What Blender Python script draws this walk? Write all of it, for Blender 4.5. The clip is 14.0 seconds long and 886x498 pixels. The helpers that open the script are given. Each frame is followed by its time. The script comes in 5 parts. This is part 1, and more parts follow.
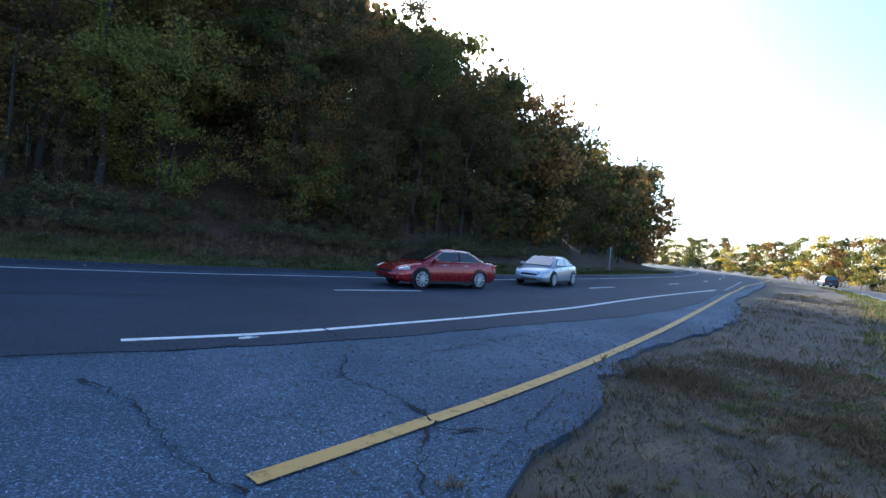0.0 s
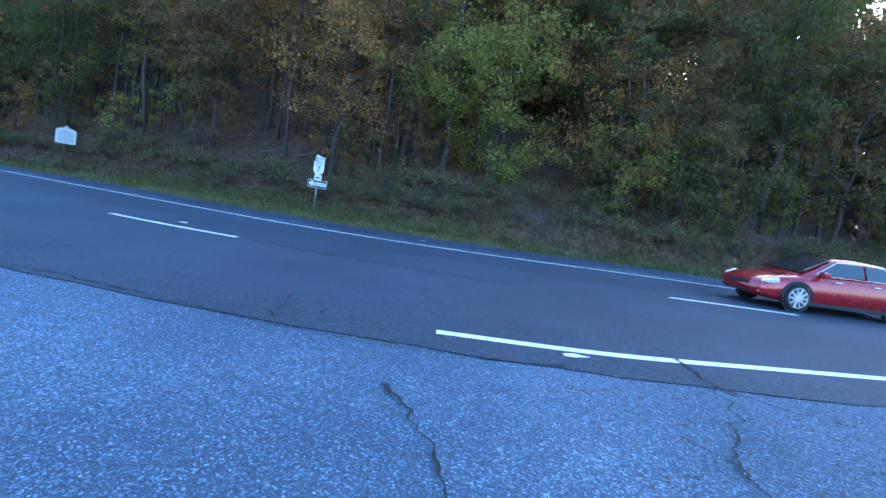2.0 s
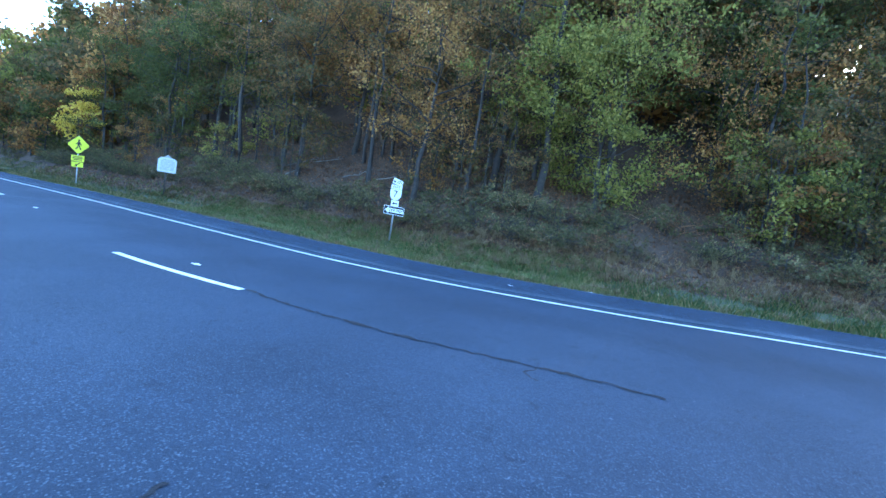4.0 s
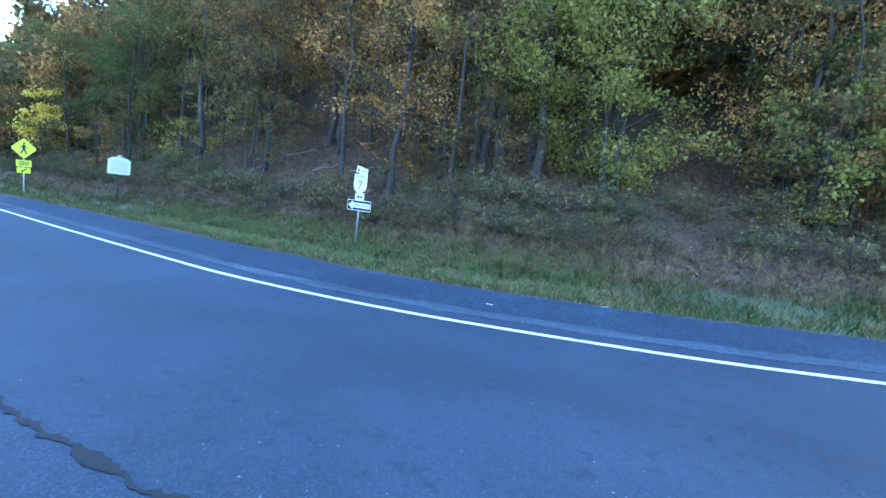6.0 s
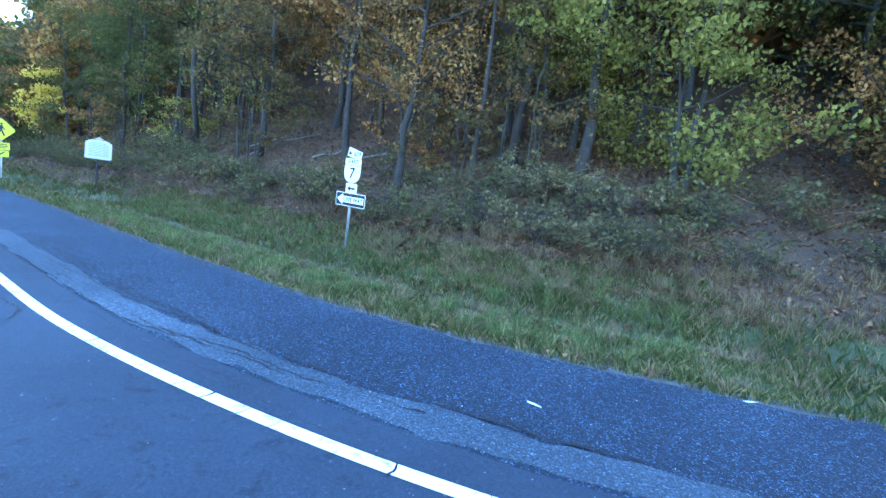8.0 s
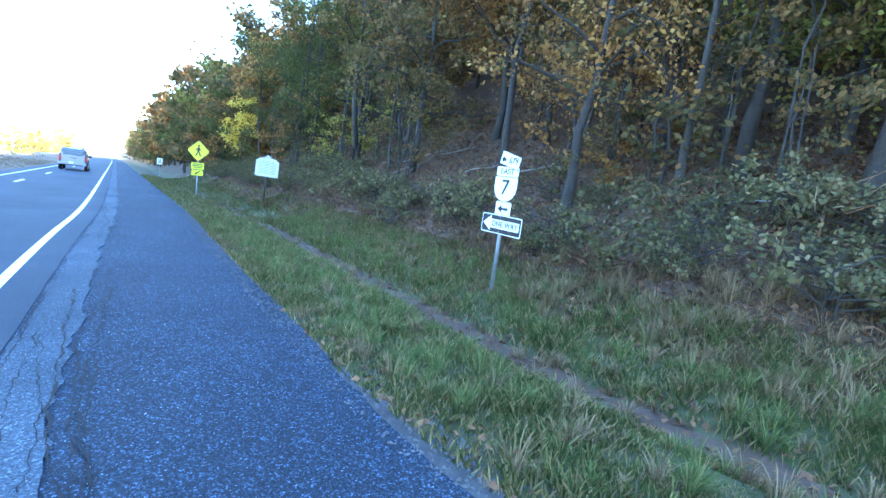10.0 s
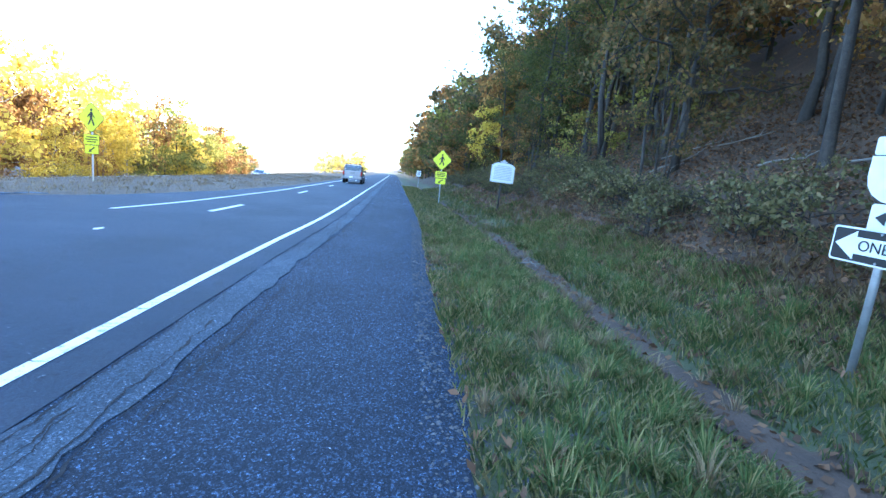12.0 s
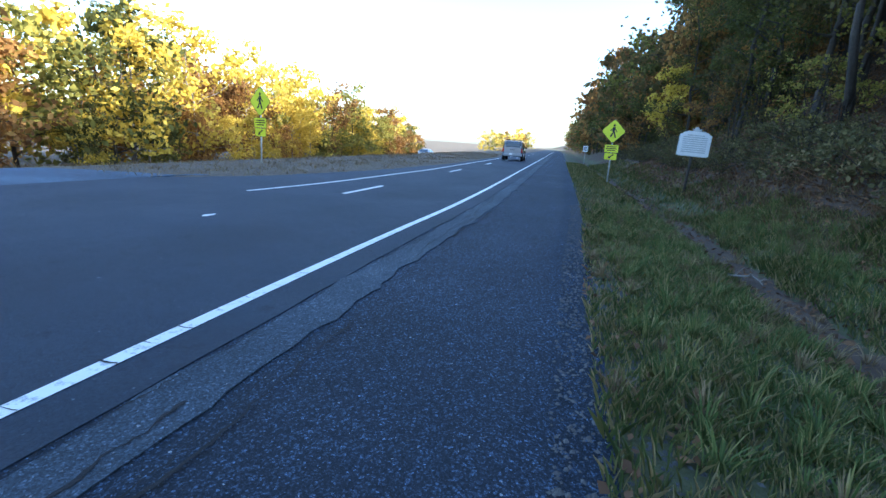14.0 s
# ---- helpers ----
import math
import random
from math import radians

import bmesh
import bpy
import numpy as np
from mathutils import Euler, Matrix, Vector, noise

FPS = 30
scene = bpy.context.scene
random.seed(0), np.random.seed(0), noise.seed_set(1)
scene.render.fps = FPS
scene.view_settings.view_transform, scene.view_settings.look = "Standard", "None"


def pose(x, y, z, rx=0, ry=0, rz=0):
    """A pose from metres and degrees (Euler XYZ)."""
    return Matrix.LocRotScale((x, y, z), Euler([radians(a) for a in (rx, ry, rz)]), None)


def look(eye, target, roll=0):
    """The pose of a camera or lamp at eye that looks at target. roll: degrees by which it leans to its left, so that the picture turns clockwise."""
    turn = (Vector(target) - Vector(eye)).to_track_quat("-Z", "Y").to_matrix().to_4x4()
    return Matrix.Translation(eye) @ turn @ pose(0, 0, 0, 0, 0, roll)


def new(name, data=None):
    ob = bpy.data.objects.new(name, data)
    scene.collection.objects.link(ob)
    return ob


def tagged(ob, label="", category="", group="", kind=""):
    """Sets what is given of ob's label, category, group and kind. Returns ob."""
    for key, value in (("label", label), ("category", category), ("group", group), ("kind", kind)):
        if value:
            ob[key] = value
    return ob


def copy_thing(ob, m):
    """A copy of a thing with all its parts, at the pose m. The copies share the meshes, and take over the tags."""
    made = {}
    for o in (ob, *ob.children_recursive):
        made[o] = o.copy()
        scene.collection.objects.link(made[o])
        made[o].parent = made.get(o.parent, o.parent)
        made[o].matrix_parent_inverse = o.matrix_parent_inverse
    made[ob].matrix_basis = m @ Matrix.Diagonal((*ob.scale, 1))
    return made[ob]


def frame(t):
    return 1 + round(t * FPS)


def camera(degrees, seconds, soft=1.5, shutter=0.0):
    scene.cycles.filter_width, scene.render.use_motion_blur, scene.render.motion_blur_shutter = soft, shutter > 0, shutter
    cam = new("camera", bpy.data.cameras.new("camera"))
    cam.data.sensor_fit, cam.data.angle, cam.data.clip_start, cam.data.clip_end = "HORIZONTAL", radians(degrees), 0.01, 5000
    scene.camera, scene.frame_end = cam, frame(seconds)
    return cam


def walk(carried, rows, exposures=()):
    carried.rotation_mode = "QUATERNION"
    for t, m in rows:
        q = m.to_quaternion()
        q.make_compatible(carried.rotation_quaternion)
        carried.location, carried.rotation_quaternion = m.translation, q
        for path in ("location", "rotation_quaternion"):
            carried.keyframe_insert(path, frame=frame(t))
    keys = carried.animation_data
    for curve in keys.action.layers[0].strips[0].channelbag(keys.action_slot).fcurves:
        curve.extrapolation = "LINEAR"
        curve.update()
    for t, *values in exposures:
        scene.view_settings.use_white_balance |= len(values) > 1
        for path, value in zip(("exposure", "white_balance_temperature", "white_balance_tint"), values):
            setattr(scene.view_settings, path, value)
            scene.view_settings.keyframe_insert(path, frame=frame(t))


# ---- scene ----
cam = camera(85.2, 14.0)
PATH = [
    (0, (2.259, -0.347, 1.502), (2.185, 1.652, 1.475), 4.7),
    (0.5, (2.236, -0.261, 1.476), (2.152, 1.737, 1.432), 2.9),
    (1, (1.995, 0.059, 1.459), (1.522, 1.999, 1.342), 3.7),
    (1.5, (1.73, 0.545, 1.425), (0.836, 2.324, 1.239), 7.2),
    (2, (1.195, 1.328, 1.385), (-0.003, 2.917, 1.182), 8.0),
    (2.5, (0.713, 2.037, 1.438), (-0.703, 3.438, 1.257), 8.4),
    (3, (0.184, 2.813, 1.461), (-1.375, 4.057, 1.311), 5.9),
    (3.2, (-0.099, 3.117, 1.502), (-1.642, 4.382, 1.371), 7.0),
    (5.3, (-1.927, 6.046, 1.668), (-3.399, 7.379, 1.437), 6.8),
    (5.5, (-2.161, 6.391, 1.663), (-3.652, 7.705, 1.432), 6.5),
    (6, (-2.93, 7.214, 1.659), (-4.446, 8.504, 1.465), 5.2),
    (6.5, (-3.66, 7.95, 1.666), (-5.164, 9.253, 1.462), 7.2),
    (7, (-4.448, 8.693, 1.697), (-5.936, 10.011, 1.479), 7.7),
    (7.5, (-5.119, 9.325, 1.707), (-6.628, 10.619, 1.49), 8.6),
    (8, (-5.921, 9.964, 1.693), (-7.496, 11.175, 1.466), 6.2),
    (8.2, (-6.251, 10.15, 1.72), (-7.884, 11.283, 1.5), 7.1),
    (10.3, (-9.723, 11.958, 1.691), (-11.635, 12.497, 1.459), 7.2),
    (10.5, (-10.007, 12.027, 1.686), (-11.939, 12.487, 1.446), 7.8),
    (11, (-10.729, 12.208, 1.642), (-12.704, 12.42, 1.405), 6.7),
    (11.5, (-11.404, 12.245, 1.624), (-13.386, 12.2, 1.356), 6.4),
    (12, (-12.173, 12.275, 1.575), (-14.122, 11.941, 1.279), 5.4),
    (12.5, (-12.819, 12.215, 1.521), (-14.714, 11.668, 1.189), 5.4),
    (13, (-13.517, 12.125, 1.524), (-15.346, 11.413, 1.139), 5.4),
    (13.5, (-14.093, 11.973, 1.514), (-15.863, 11.141, 1.1), 2.9),
    (14, (-14.75, 11.763, 1.51), (-16.46, 10.823, 1.071), 3.9),
]
EXPOSURES = [(0, 1.15, 5080, 8), (0.5, 1.2, 5080, 8), (1, 1.35, 4950, 8), (1.5, 2.12, 4800, 7), (3, 3.1, 4720, 6), (5.5, 3.5, 4820, 6), (8, 3.75, 4870, 6), (10.5, 3.8, 5000, 6), (11.5, 3.6, 5080, 7), (12.5, 2.95, 5200, 7), (14, 2.2, 5350, 7)]
walk(cam, [(t, look(eye, target, roll)) for t, eye, target, roll in PATH], EXPOSURES)

# ---- world, sun, exposure ----
SUN_ELEV, SUN_AZ = radians(25.0), math.atan2(0.985, -0.17)     # low evening sun behind the wooded bank
sun_way = Vector((math.cos(SUN_ELEV) * math.cos(SUN_AZ), math.cos(SUN_ELEV) * math.sin(SUN_AZ), math.sin(SUN_ELEV)))
world = bpy.data.worlds.new("world")
scene.world = world
world.use_nodes = True
wn = world.node_tree
sky = wn.nodes.new("ShaderNodeTexSky")
sky.sky_type = "NISHITA"
sky.sun_disc = False
sky.sun_elevation = SUN_ELEV
sky.sun_rotation = math.pi / 2 - SUN_AZ
sky.air_density, sky.dust_density, sky.ozone_density = 1.0, 1.4, 1.5
wn.links.new(sky.outputs[0], wn.nodes["Background"].inputs[0])
wn.nodes["Background"].inputs[1].default_value = 0.15
sun = new("sun", bpy.data.lights.new("sun", "SUN"))
sun.data.energy, sun.data.angle, sun.data.color = 5.0, radians(0.6), (1.0, 0.86, 0.66)
sun.matrix_world = look(sun_way * 300, (0, 0, 0))

# ---- materials ----


def mat(name, build):
    m = bpy.data.materials.new(name)
    m.use_nodes = True
    t = m.node_tree
    b = t.nodes["Principled BSDF"]
    build(t, b)
    return m


def coords(t, scale=1.0, stretch=(1, 1, 1)):
    g = t.nodes.new("ShaderNodeNewGeometry")
    mp = t.nodes.new("ShaderNodeMapping")
    mp.inputs["Scale"].default_value = [scale * k for k in stretch]
    t.links.new(g.outputs["Position"], mp.inputs["Vector"])
    return mp.outputs[0]


def tex(t, vec, scale, detail=4.0, rough=0.55):
    n = t.nodes.new("ShaderNodeTexNoise")
    n.inputs["Scale"].default_value, n.inputs["Detail"].default_value, n.inputs["Roughness"].default_value = scale, detail, rough
    t.links.new(vec, n.inputs["Vector"])
    return n.outputs["Fac"]


def ramp(t, fac, stops):
    r = t.nodes.new("ShaderNodeValToRGB")
    e = r.color_ramp.elements
    while len(e) < len(stops):
        e.new(0.5)
    for k, (p, c) in zip(e, stops):
        k.position, k.color = p, (*c, 1)
    t.links.new(fac, r.inputs[0])
    return r.outputs[0]


def mix(t, fac, a, b, kind="MIX"):
    n = t.nodes.new("ShaderNodeMix")
    n.data_type, n.blend_type = "RGBA", kind
    for v, sock in ((fac, n.inputs[0]), (a, n.inputs[6]), (b, n.inputs[7])):
        if isinstance(v, (int, float)):
            sock.default_value = v
        elif isinstance(v, tuple):
            sock.default_value = (*v, 1)
        else:
            t.links.new(v, sock)
    return n.outputs[2]


def bump(t, b, height, strength, distance):
    n = t.nodes.new("ShaderNodeBump")
    n.inputs["Strength"].default_value, n.inputs["Distance"].default_value = strength, distance
    t.links.new(height, n.inputs["Height"])
    t.links.new(n.outputs[0], b.inputs["Normal"])


def asphalt(name, dark, mid, light, chip, chips, rough=0.8, tracks=False, coarse=0.8, relief=0.008):
    """Bitumen with stone chips: grain, blotches and worn patches."""
    def build(t, b):
        v = coords(t)
        patches = tex(t, v, 0.35, 5, 0.6)
        grain = tex(t, v, 60, 6, 0.8)
        base = ramp(t, patches, [(0.3, dark), (0.5, mid), (0.72, light)])
        for scale, strength in ((78.0, coarse), (170.0, coarse * 0.7)):
            vor = t.nodes.new("ShaderNodeTexVoronoi")
            vor.inputs["Scale"].default_value = scale
            t.links.new(v, vor.inputs["Vector"])
            sep = t.nodes.new("ShaderNodeSeparateColor")
            t.links.new(vor.outputs["Color"], sep.inputs[0])
            k = 1 + chips * 11
            stones = ramp(t, sep.outputs[0], [(0.0, (0.45,) * 3), (0.35, (0.80,) * 3), (0.75, (1.08,) * 3), (0.90, (0.4 + 0.6 * k,) * 3), (0.985, (k,) * 3), (1.0, (1.6 * k,) * 3)])
            base = mix(t, strength, base, stones, "MULTIPLY")
        fleck = tex(t, v, 26, 2, 0.5)
        base = mix(t, ramp(t, fleck, [(0.735, (0, 0, 0)), (0.75, (1, 1, 1))]), base, chip)
        if tracks:
            at_ = t.nodes.new("ShaderNodeAttribute")
            at_.attribute_name = "across"
            oil = ramp(t, at_.outputs["Fac"], [(0.0, (0.9, 0.9, 0.9)), (0.18, (1.08, 1.08, 1.08)), (0.27, (0.80, 0.80, 0.80)), (0.36, (1.05, 1.05, 1.05)), (0.52, (1.10, 1.10, 1.10)),
                                              (0.64, (1.0, 1.0, 1.0)), (0.74, (0.74, 0.74, 0.74)), (0.84, (1.04, 1.04, 1.04)), (1.0, (0.95, 0.95, 0.95))])
            base = mix(t, 1.0, base, mix(t, tex(t, v, 0.8, 4, 0.6), oil, (1.0, 1.0, 1.0)), "MULTIPLY")
            spot = ramp(t, tex(t, v, 4.5, 6, 0.75), [(0.34, (0.5, 0.5, 0.5)), (0.45, (1, 1, 1))])
            base = mix(t, ramp(t, tex(t, v, 0.6, 3, 0.5), [(0.40, (0.15,) * 3), (0.60, (0.9,) * 3)]), base, mix(t, 1.0, base, spot, "MULTIPLY"))
            worn = t.nodes.new("ShaderNodeTexVoronoi")
            worn.inputs["Scale"].default_value = 85.0
            t.links.new(v, worn.inputs["Vector"])
            cell = t.nodes.new("ShaderNodeSeparateColor")
            t.links.new(worn.outputs["Color"], cell.inputs[0])
            bare = mix(t, 1.0, ramp(t, cell.outputs[0], [(0.0, (0, 0, 0)), (0.86, (0, 0, 0)), (0.95, (0.6,) * 3)]),
                       ramp(t, at_.outputs["Fac"], [(0.0, (1, 1, 1)), (0.22, (0.7,) * 3), (0.46, (0.45,) * 3), (0.56, (0.04,) * 3), (1.0, (0.04,) * 3)]), "MULTIPLY")
            base = mix(t, bare, base, chip)
        t.links.new(base, b.inputs["Base Color"])
        b.inputs["Roughness"].default_value = rough
        b.inputs["Specular IOR Level"].default_value = 0.30
        bump(t, b, grain, 0.8, relief)
    return mat(name, build)


def mottled(name, stops, scale, rough=0.9, fine=40, relief=0.02, strength=0.6):
    def build(t, b):
        v = coords(t)
        a, g = tex(t, v, scale, 6, 0.65), tex(t, v, fine, 4, 0.65)
        col = mix(t, 0.45, ramp(t, a, stops), ramp(t, g, stops))
        t.links.new(col, b.inputs["Base Color"])
        b.inputs["Roughness"].default_value = rough
        bump(t, b, g, strength, relief)
    return mat(name, build)


def leafy(name, stops, glow=0.45):
    """Leaves whose colour varies from one to the next, letting light through."""
    def build(t, b):
        g = t.nodes.new("ShaderNodeNewGeometry")
        o = t.nodes.new("ShaderNodeObjectInfo")
        add = t.nodes.new("ShaderNodeMath")
        add.operation = "MULTIPLY_ADD"
        t.links.new(o.outputs["Random"], add.inputs[0])
        add.inputs[1].default_value = 0.30
        sc = t.nodes.new("ShaderNodeMath")
        sc.operation = "MULTIPLY"
        sc.inputs[1].default_value = 0.70
        t.links.new(g.outputs["Random Per Island"], sc.inputs[0])
        t.links.new(sc.outputs[0], add.inputs[2])
        col = ramp(t, add.outputs[0], stops)
        t.links.new(col, b.inputs["Base Color"])
        b.inputs["Roughness"].default_value = 0.75
        b.inputs["Specular IOR Level"].default_value = 0.18
        tr = t.nodes.new("ShaderNodeBsdfTranslucent")
        t.links.new(col, tr.inputs["Color"])
        ms = t.nodes.new("ShaderNodeMixShader")
        ms.inputs[0].default_value = glow
        t.links.new(b.outputs[0], ms.inputs[1])
        t.links.new(tr.outputs[0], ms.inputs[2])
        t.links.new(ms.outputs[0], t.nodes["Material Output"].inputs["Surface"])
    return mat(name, build)


def plain(name, colour, rough=0.5, metal=0.0, wear=0.12, scale=6.0, coat=0.0):
    """Paint, metal or plastic with faint dirt and scratches."""
    def build(t, b):
        v = coords(t)
        dirt = tex(t, v, scale, 6, 0.7)
        dull = tuple(c * (1 - wear * 2.2) for c in colour)
        t.links.new(ramp(t, dirt, [(0.3, dull), (0.6, colour)]), b.inputs["Base Color"])
        b.inputs["Metallic"].default_value = metal
        t.links.new(ramp(t, dirt, [(0.3, (min(1, rough + 0.15),) * 3), (0.7, (rough,) * 3)]), b.inputs["Roughness"])
        b.inputs["Coat Weight"].default_value = coat
    return mat(name, build)


def painted_line(name, colour, bare):
    """Road paint, worn through in spots."""
    def build(t, b):
        v = coords(t)
        w = tex(t, v, 9, 6, 0.75)
        col = ramp(t, w, [(0.30, bare), (0.38, tuple(0.6 * c for c in colour)), (0.46, colour)])
        t.links.new(col, b.inputs["Base Color"])
        b.inputs["Roughness"].default_value = 0.7
        bump(t, b, tex(t, v, 90, 3), 0.4, 0.004)
    return mat(name, build)


# The four asphalts are neutral grey; the sky's blue is put into their colours.
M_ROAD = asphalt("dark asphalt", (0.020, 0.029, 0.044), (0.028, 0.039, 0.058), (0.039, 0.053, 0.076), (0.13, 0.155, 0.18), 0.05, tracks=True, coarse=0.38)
M_OLD = asphalt("weathered chip asphalt", (0.043, 0.062, 0.089), (0.065, 0.092, 0.128), (0.105, 0.139, 0.182), (0.36, 0.395, 0.42), 0.16, 0.85)
M_SHOULDER = asphalt("coarse shoulder asphalt", (0.011, 0.017, 0.028), (0.017, 0.025, 0.040), (0.029, 0.041, 0.060), (0.36, 0.40, 0.43), 0.27, 0.85, coarse=0.92, relief=0.016)
M_STRIP = asphalt("worn pale asphalt", (0.030, 0.041, 0.055), (0.048, 0.064, 0.084), (0.085, 0.108, 0.134), (0.26, 0.28, 0.30), 0.12, 0.85)
M_CRACK = mottled("open crack", [(0.3, (0.004, 0.004, 0.005)), (0.7, (0.013, 0.013, 0.014))], 8)
M_WHITE = painted_line("white road paint", (0.78, 0.78, 0.75), (0.07, 0.07, 0.072))
M_YELLOW = painted_line("yellow road paint", (0.56, 0.335, 0.09), (0.10, 0.095, 0.08))
M_GRAVEL = mottled("blue-grey gravel", [(0.3, (0.045, 0.045, 0.046)), (0.5, (0.095, 0.094, 0.093)), (0.7, (0.18, 0.178, 0.172))], 3, fine=120)
M_DIRT = mottled("bare ditch dirt", [(0.3, (0.040, 0.026, 0.016)), (0.6, (0.105, 0.068, 0.042))], 2.2, fine=34)
M_WOODFLOOR = mottled("leaf-strewn slope", [(0.28, (0.026, 0.017, 0.010)), (0.5, (0.068, 0.041, 0.022)), (0.68, (0.125, 0.076, 0.041))], 0.9, fine=14, relief=0.06)
M_TURF = mottled("verge turf", [(0.3, (0.040, 0.045, 0.018)), (0.55, (0.078, 0.082, 0.030)), (0.75, (0.15, 0.125, 0.06))], 1.1, fine=25, relief=0.04)
M_DRYTURF = mottled("dry median turf", [(0.3, (0.040, 0.032, 0.022)), (0.5, (0.105, 0.078, 0.048)), (0.7, (0.20, 0.155, 0.095))], 1.8, fine=55, relief=0.05)
M_BARK = mottled("grey-brown bark", [(0.3, (0.018, 0.015, 0.012)), (0.6, (0.055, 0.046, 0.037)), (0.8, (0.11, 0.095, 0.08))], 6, fine=30, relief=0.03)
M_PALEBARK = mottled("pale bark", [(0.3, (0.14, 0.125, 0.105)), (0.7, (0.34, 0.31, 0.27))], 5, fine=30, relief=0.02)
L_GREEN = leafy("green leaves", [(0.0, (0.048, 0.055, 0.017)), (0.5, (0.098, 0.106, 0.029)), (0.85, (0.17, 0.155, 0.040)), (1.0, (0.28, 0.185, 0.05))])
L_LIME = leafy("yellow-green leaves", [(0.0, (0.105, 0.105, 0.024)), (0.5, (0.22, 0.21, 0.045)), (0.85, (0.36, 0.31, 0.07)), (1.0, (0.44, 0.30, 0.08))])
L_ORANGE = leafy("orange-brown leaves", [(0.0, (0.11, 0.060, 0.026)), (0.5, (0.27, 0.14, 0.042)), (0.85, (0.42, 0.24, 0.07)), (1.0, (0.52, 0.34, 0.10))])
L_RUST = leafy("rust and green leaves", [(0.0, (0.065, 0.065, 0.028)), (0.45, (0.13, 0.11, 0.04)), (0.75, (0.23, 0.135, 0.05)), (1.0, (0.35, 0.21, 0.075))])
L_YELLOW = leafy("golden leaves", [(0.0, (0.42, 0.29, 0.04)), (0.5, (0.66, 0.49, 0.07)), (1.0, (0.76, 0.60, 0.12))])
L_BUSH = leafy("grey-green bramble leaves", [(0.0, (0.050, 0.048, 0.020)), (0.5, (0.105, 0.098, 0.038)), (0.8, (0.18, 0.155, 0.066)), (1.0, (0.33, 0.25, 0.13))], 0.25)
L_GRASS = leafy("grass blades", [(0.0, (0.064, 0.098, 0.030)), (0.45, (0.138, 0.182, 0.056)), (0.66, (0.26, 0.25, 0.08)), (0.82, (0.46, 0.36, 0.17)), (1.0, (0.58, 0.46, 0.25))], 0.45)
L_STRAW = leafy("dry straw blades", [(0.0, (0.11, 0.078, 0.040)), (0.5, (0.25, 0.18, 0.092)), (1.0, (0.44, 0.34, 0.19))], 0.3)
L_LITTER = leafy("fallen leaves", [(0.0, (0.07, 0.040, 0.022)), (0.5, (0.18, 0.098, 0.050)), (0.85, (0.32, 0.18, 0.085)), (1.0, (0.50, 0.38, 0.26))], 0.1)
M_STEEL = plain("galvanised steel", (0.42, 0.43, 0.44), 0.45, 0.75)
M_SIGNWHITE = plain("white sign sheeting", (0.80, 0.81, 0.80), 0.45, wear=0.05)
M_SIGNBLACK = plain("black sign sheeting", (0.012, 0.012, 0.013), 0.45)
M_SIGNLIME = plain("fluorescent yellow-green sheeting", (0.74, 0.76, 0.02), 0.45, wear=0.04)
M_MARKER = plain("silver-white painted iron", (0.62, 0.64, 0.63), 0.5, wear=0.10, scale=14)
M_MARKERTEXT = plain("weathered raised lettering", (0.50, 0.52, 0.52), 0.6)

# ---- plan: the kerbside edge line of the carriageway is the reference ----


def smooth_path(pts, step=0.5):
    """Points evenly spaced along a smooth line through pts."""
    p = [np.array(q, float) for q in pts]
    p = [2 * p[0] - p[1]] + p + [2 * p[-1] - p[-2]]
    out = []
    for a, b, c, d in zip(p, p[1:], p[2:], p[3:]):
        n = max(2, int(np.linalg.norm(c - b) / step * 2))
        for k in range(n):
            u = k / n
            out.append(0.5 * ((2 * b) + (c - a) * u + (2 * a - 5 * b + 4 * c - d) * u * u + (3 * b - a - 3 * c + d) * u ** 3))
    out = np.array(out + [p[-2]])
    dist = np.concatenate([[0], np.cumsum(np.linalg.norm(np.diff(out, axis=0), axis=1))])
    s = np.arange(0, dist[-1], step)
    return np.stack([np.interp(s, dist, out[:, k]) for k in range(out.shape[1])], 1)


EDGE = smooth_path([(-330, -84), (-200, -44.5), (-99, -15), (-49, -0.5), (-28.2, 5.5), (-20.5, 7.50), (-15.9, 8.72), (-11.9, 9.84), (-9.2, 10.98),
                    (-7.4, 12.0), (-5.0, 13.68), (-2.9, 15.5), (2.1, 19.6), (7.5, 26.0), (15.5, 36.6), (27.5, 54.5), (42, 82), (52, 113), (56, 150), (48, 195), (20, 245), (-40, 300)])
TAN = np.gradient(EDGE, axis=0)
TAN /= np.linalg.norm(TAN, axis=1)[:, None]
NOR = np.stack([-TAN[:, 1], TAN[:, 0]], 1)
S0 = int(np.argmin(np.linalg.norm(EDGE - (-11.9, 10.05), axis=1)))


def at(s, d):
    """The place s metres along the road from where the walker steps off it, d metres out from the edge line (the bank is plus)."""
    i = np.clip(np.asarray(s) / 0.5 + S0, 0, len(EDGE) - 1.001)
    k = i.astype(int)
    f = (i - k)[..., None]
    e, n = EDGE[k] * (1 - f) + EDGE[k + 1] * f, NOR[k] * (1 - f) + NOR[k + 1] * f
    return e + n * np.asarray(d)[..., None]


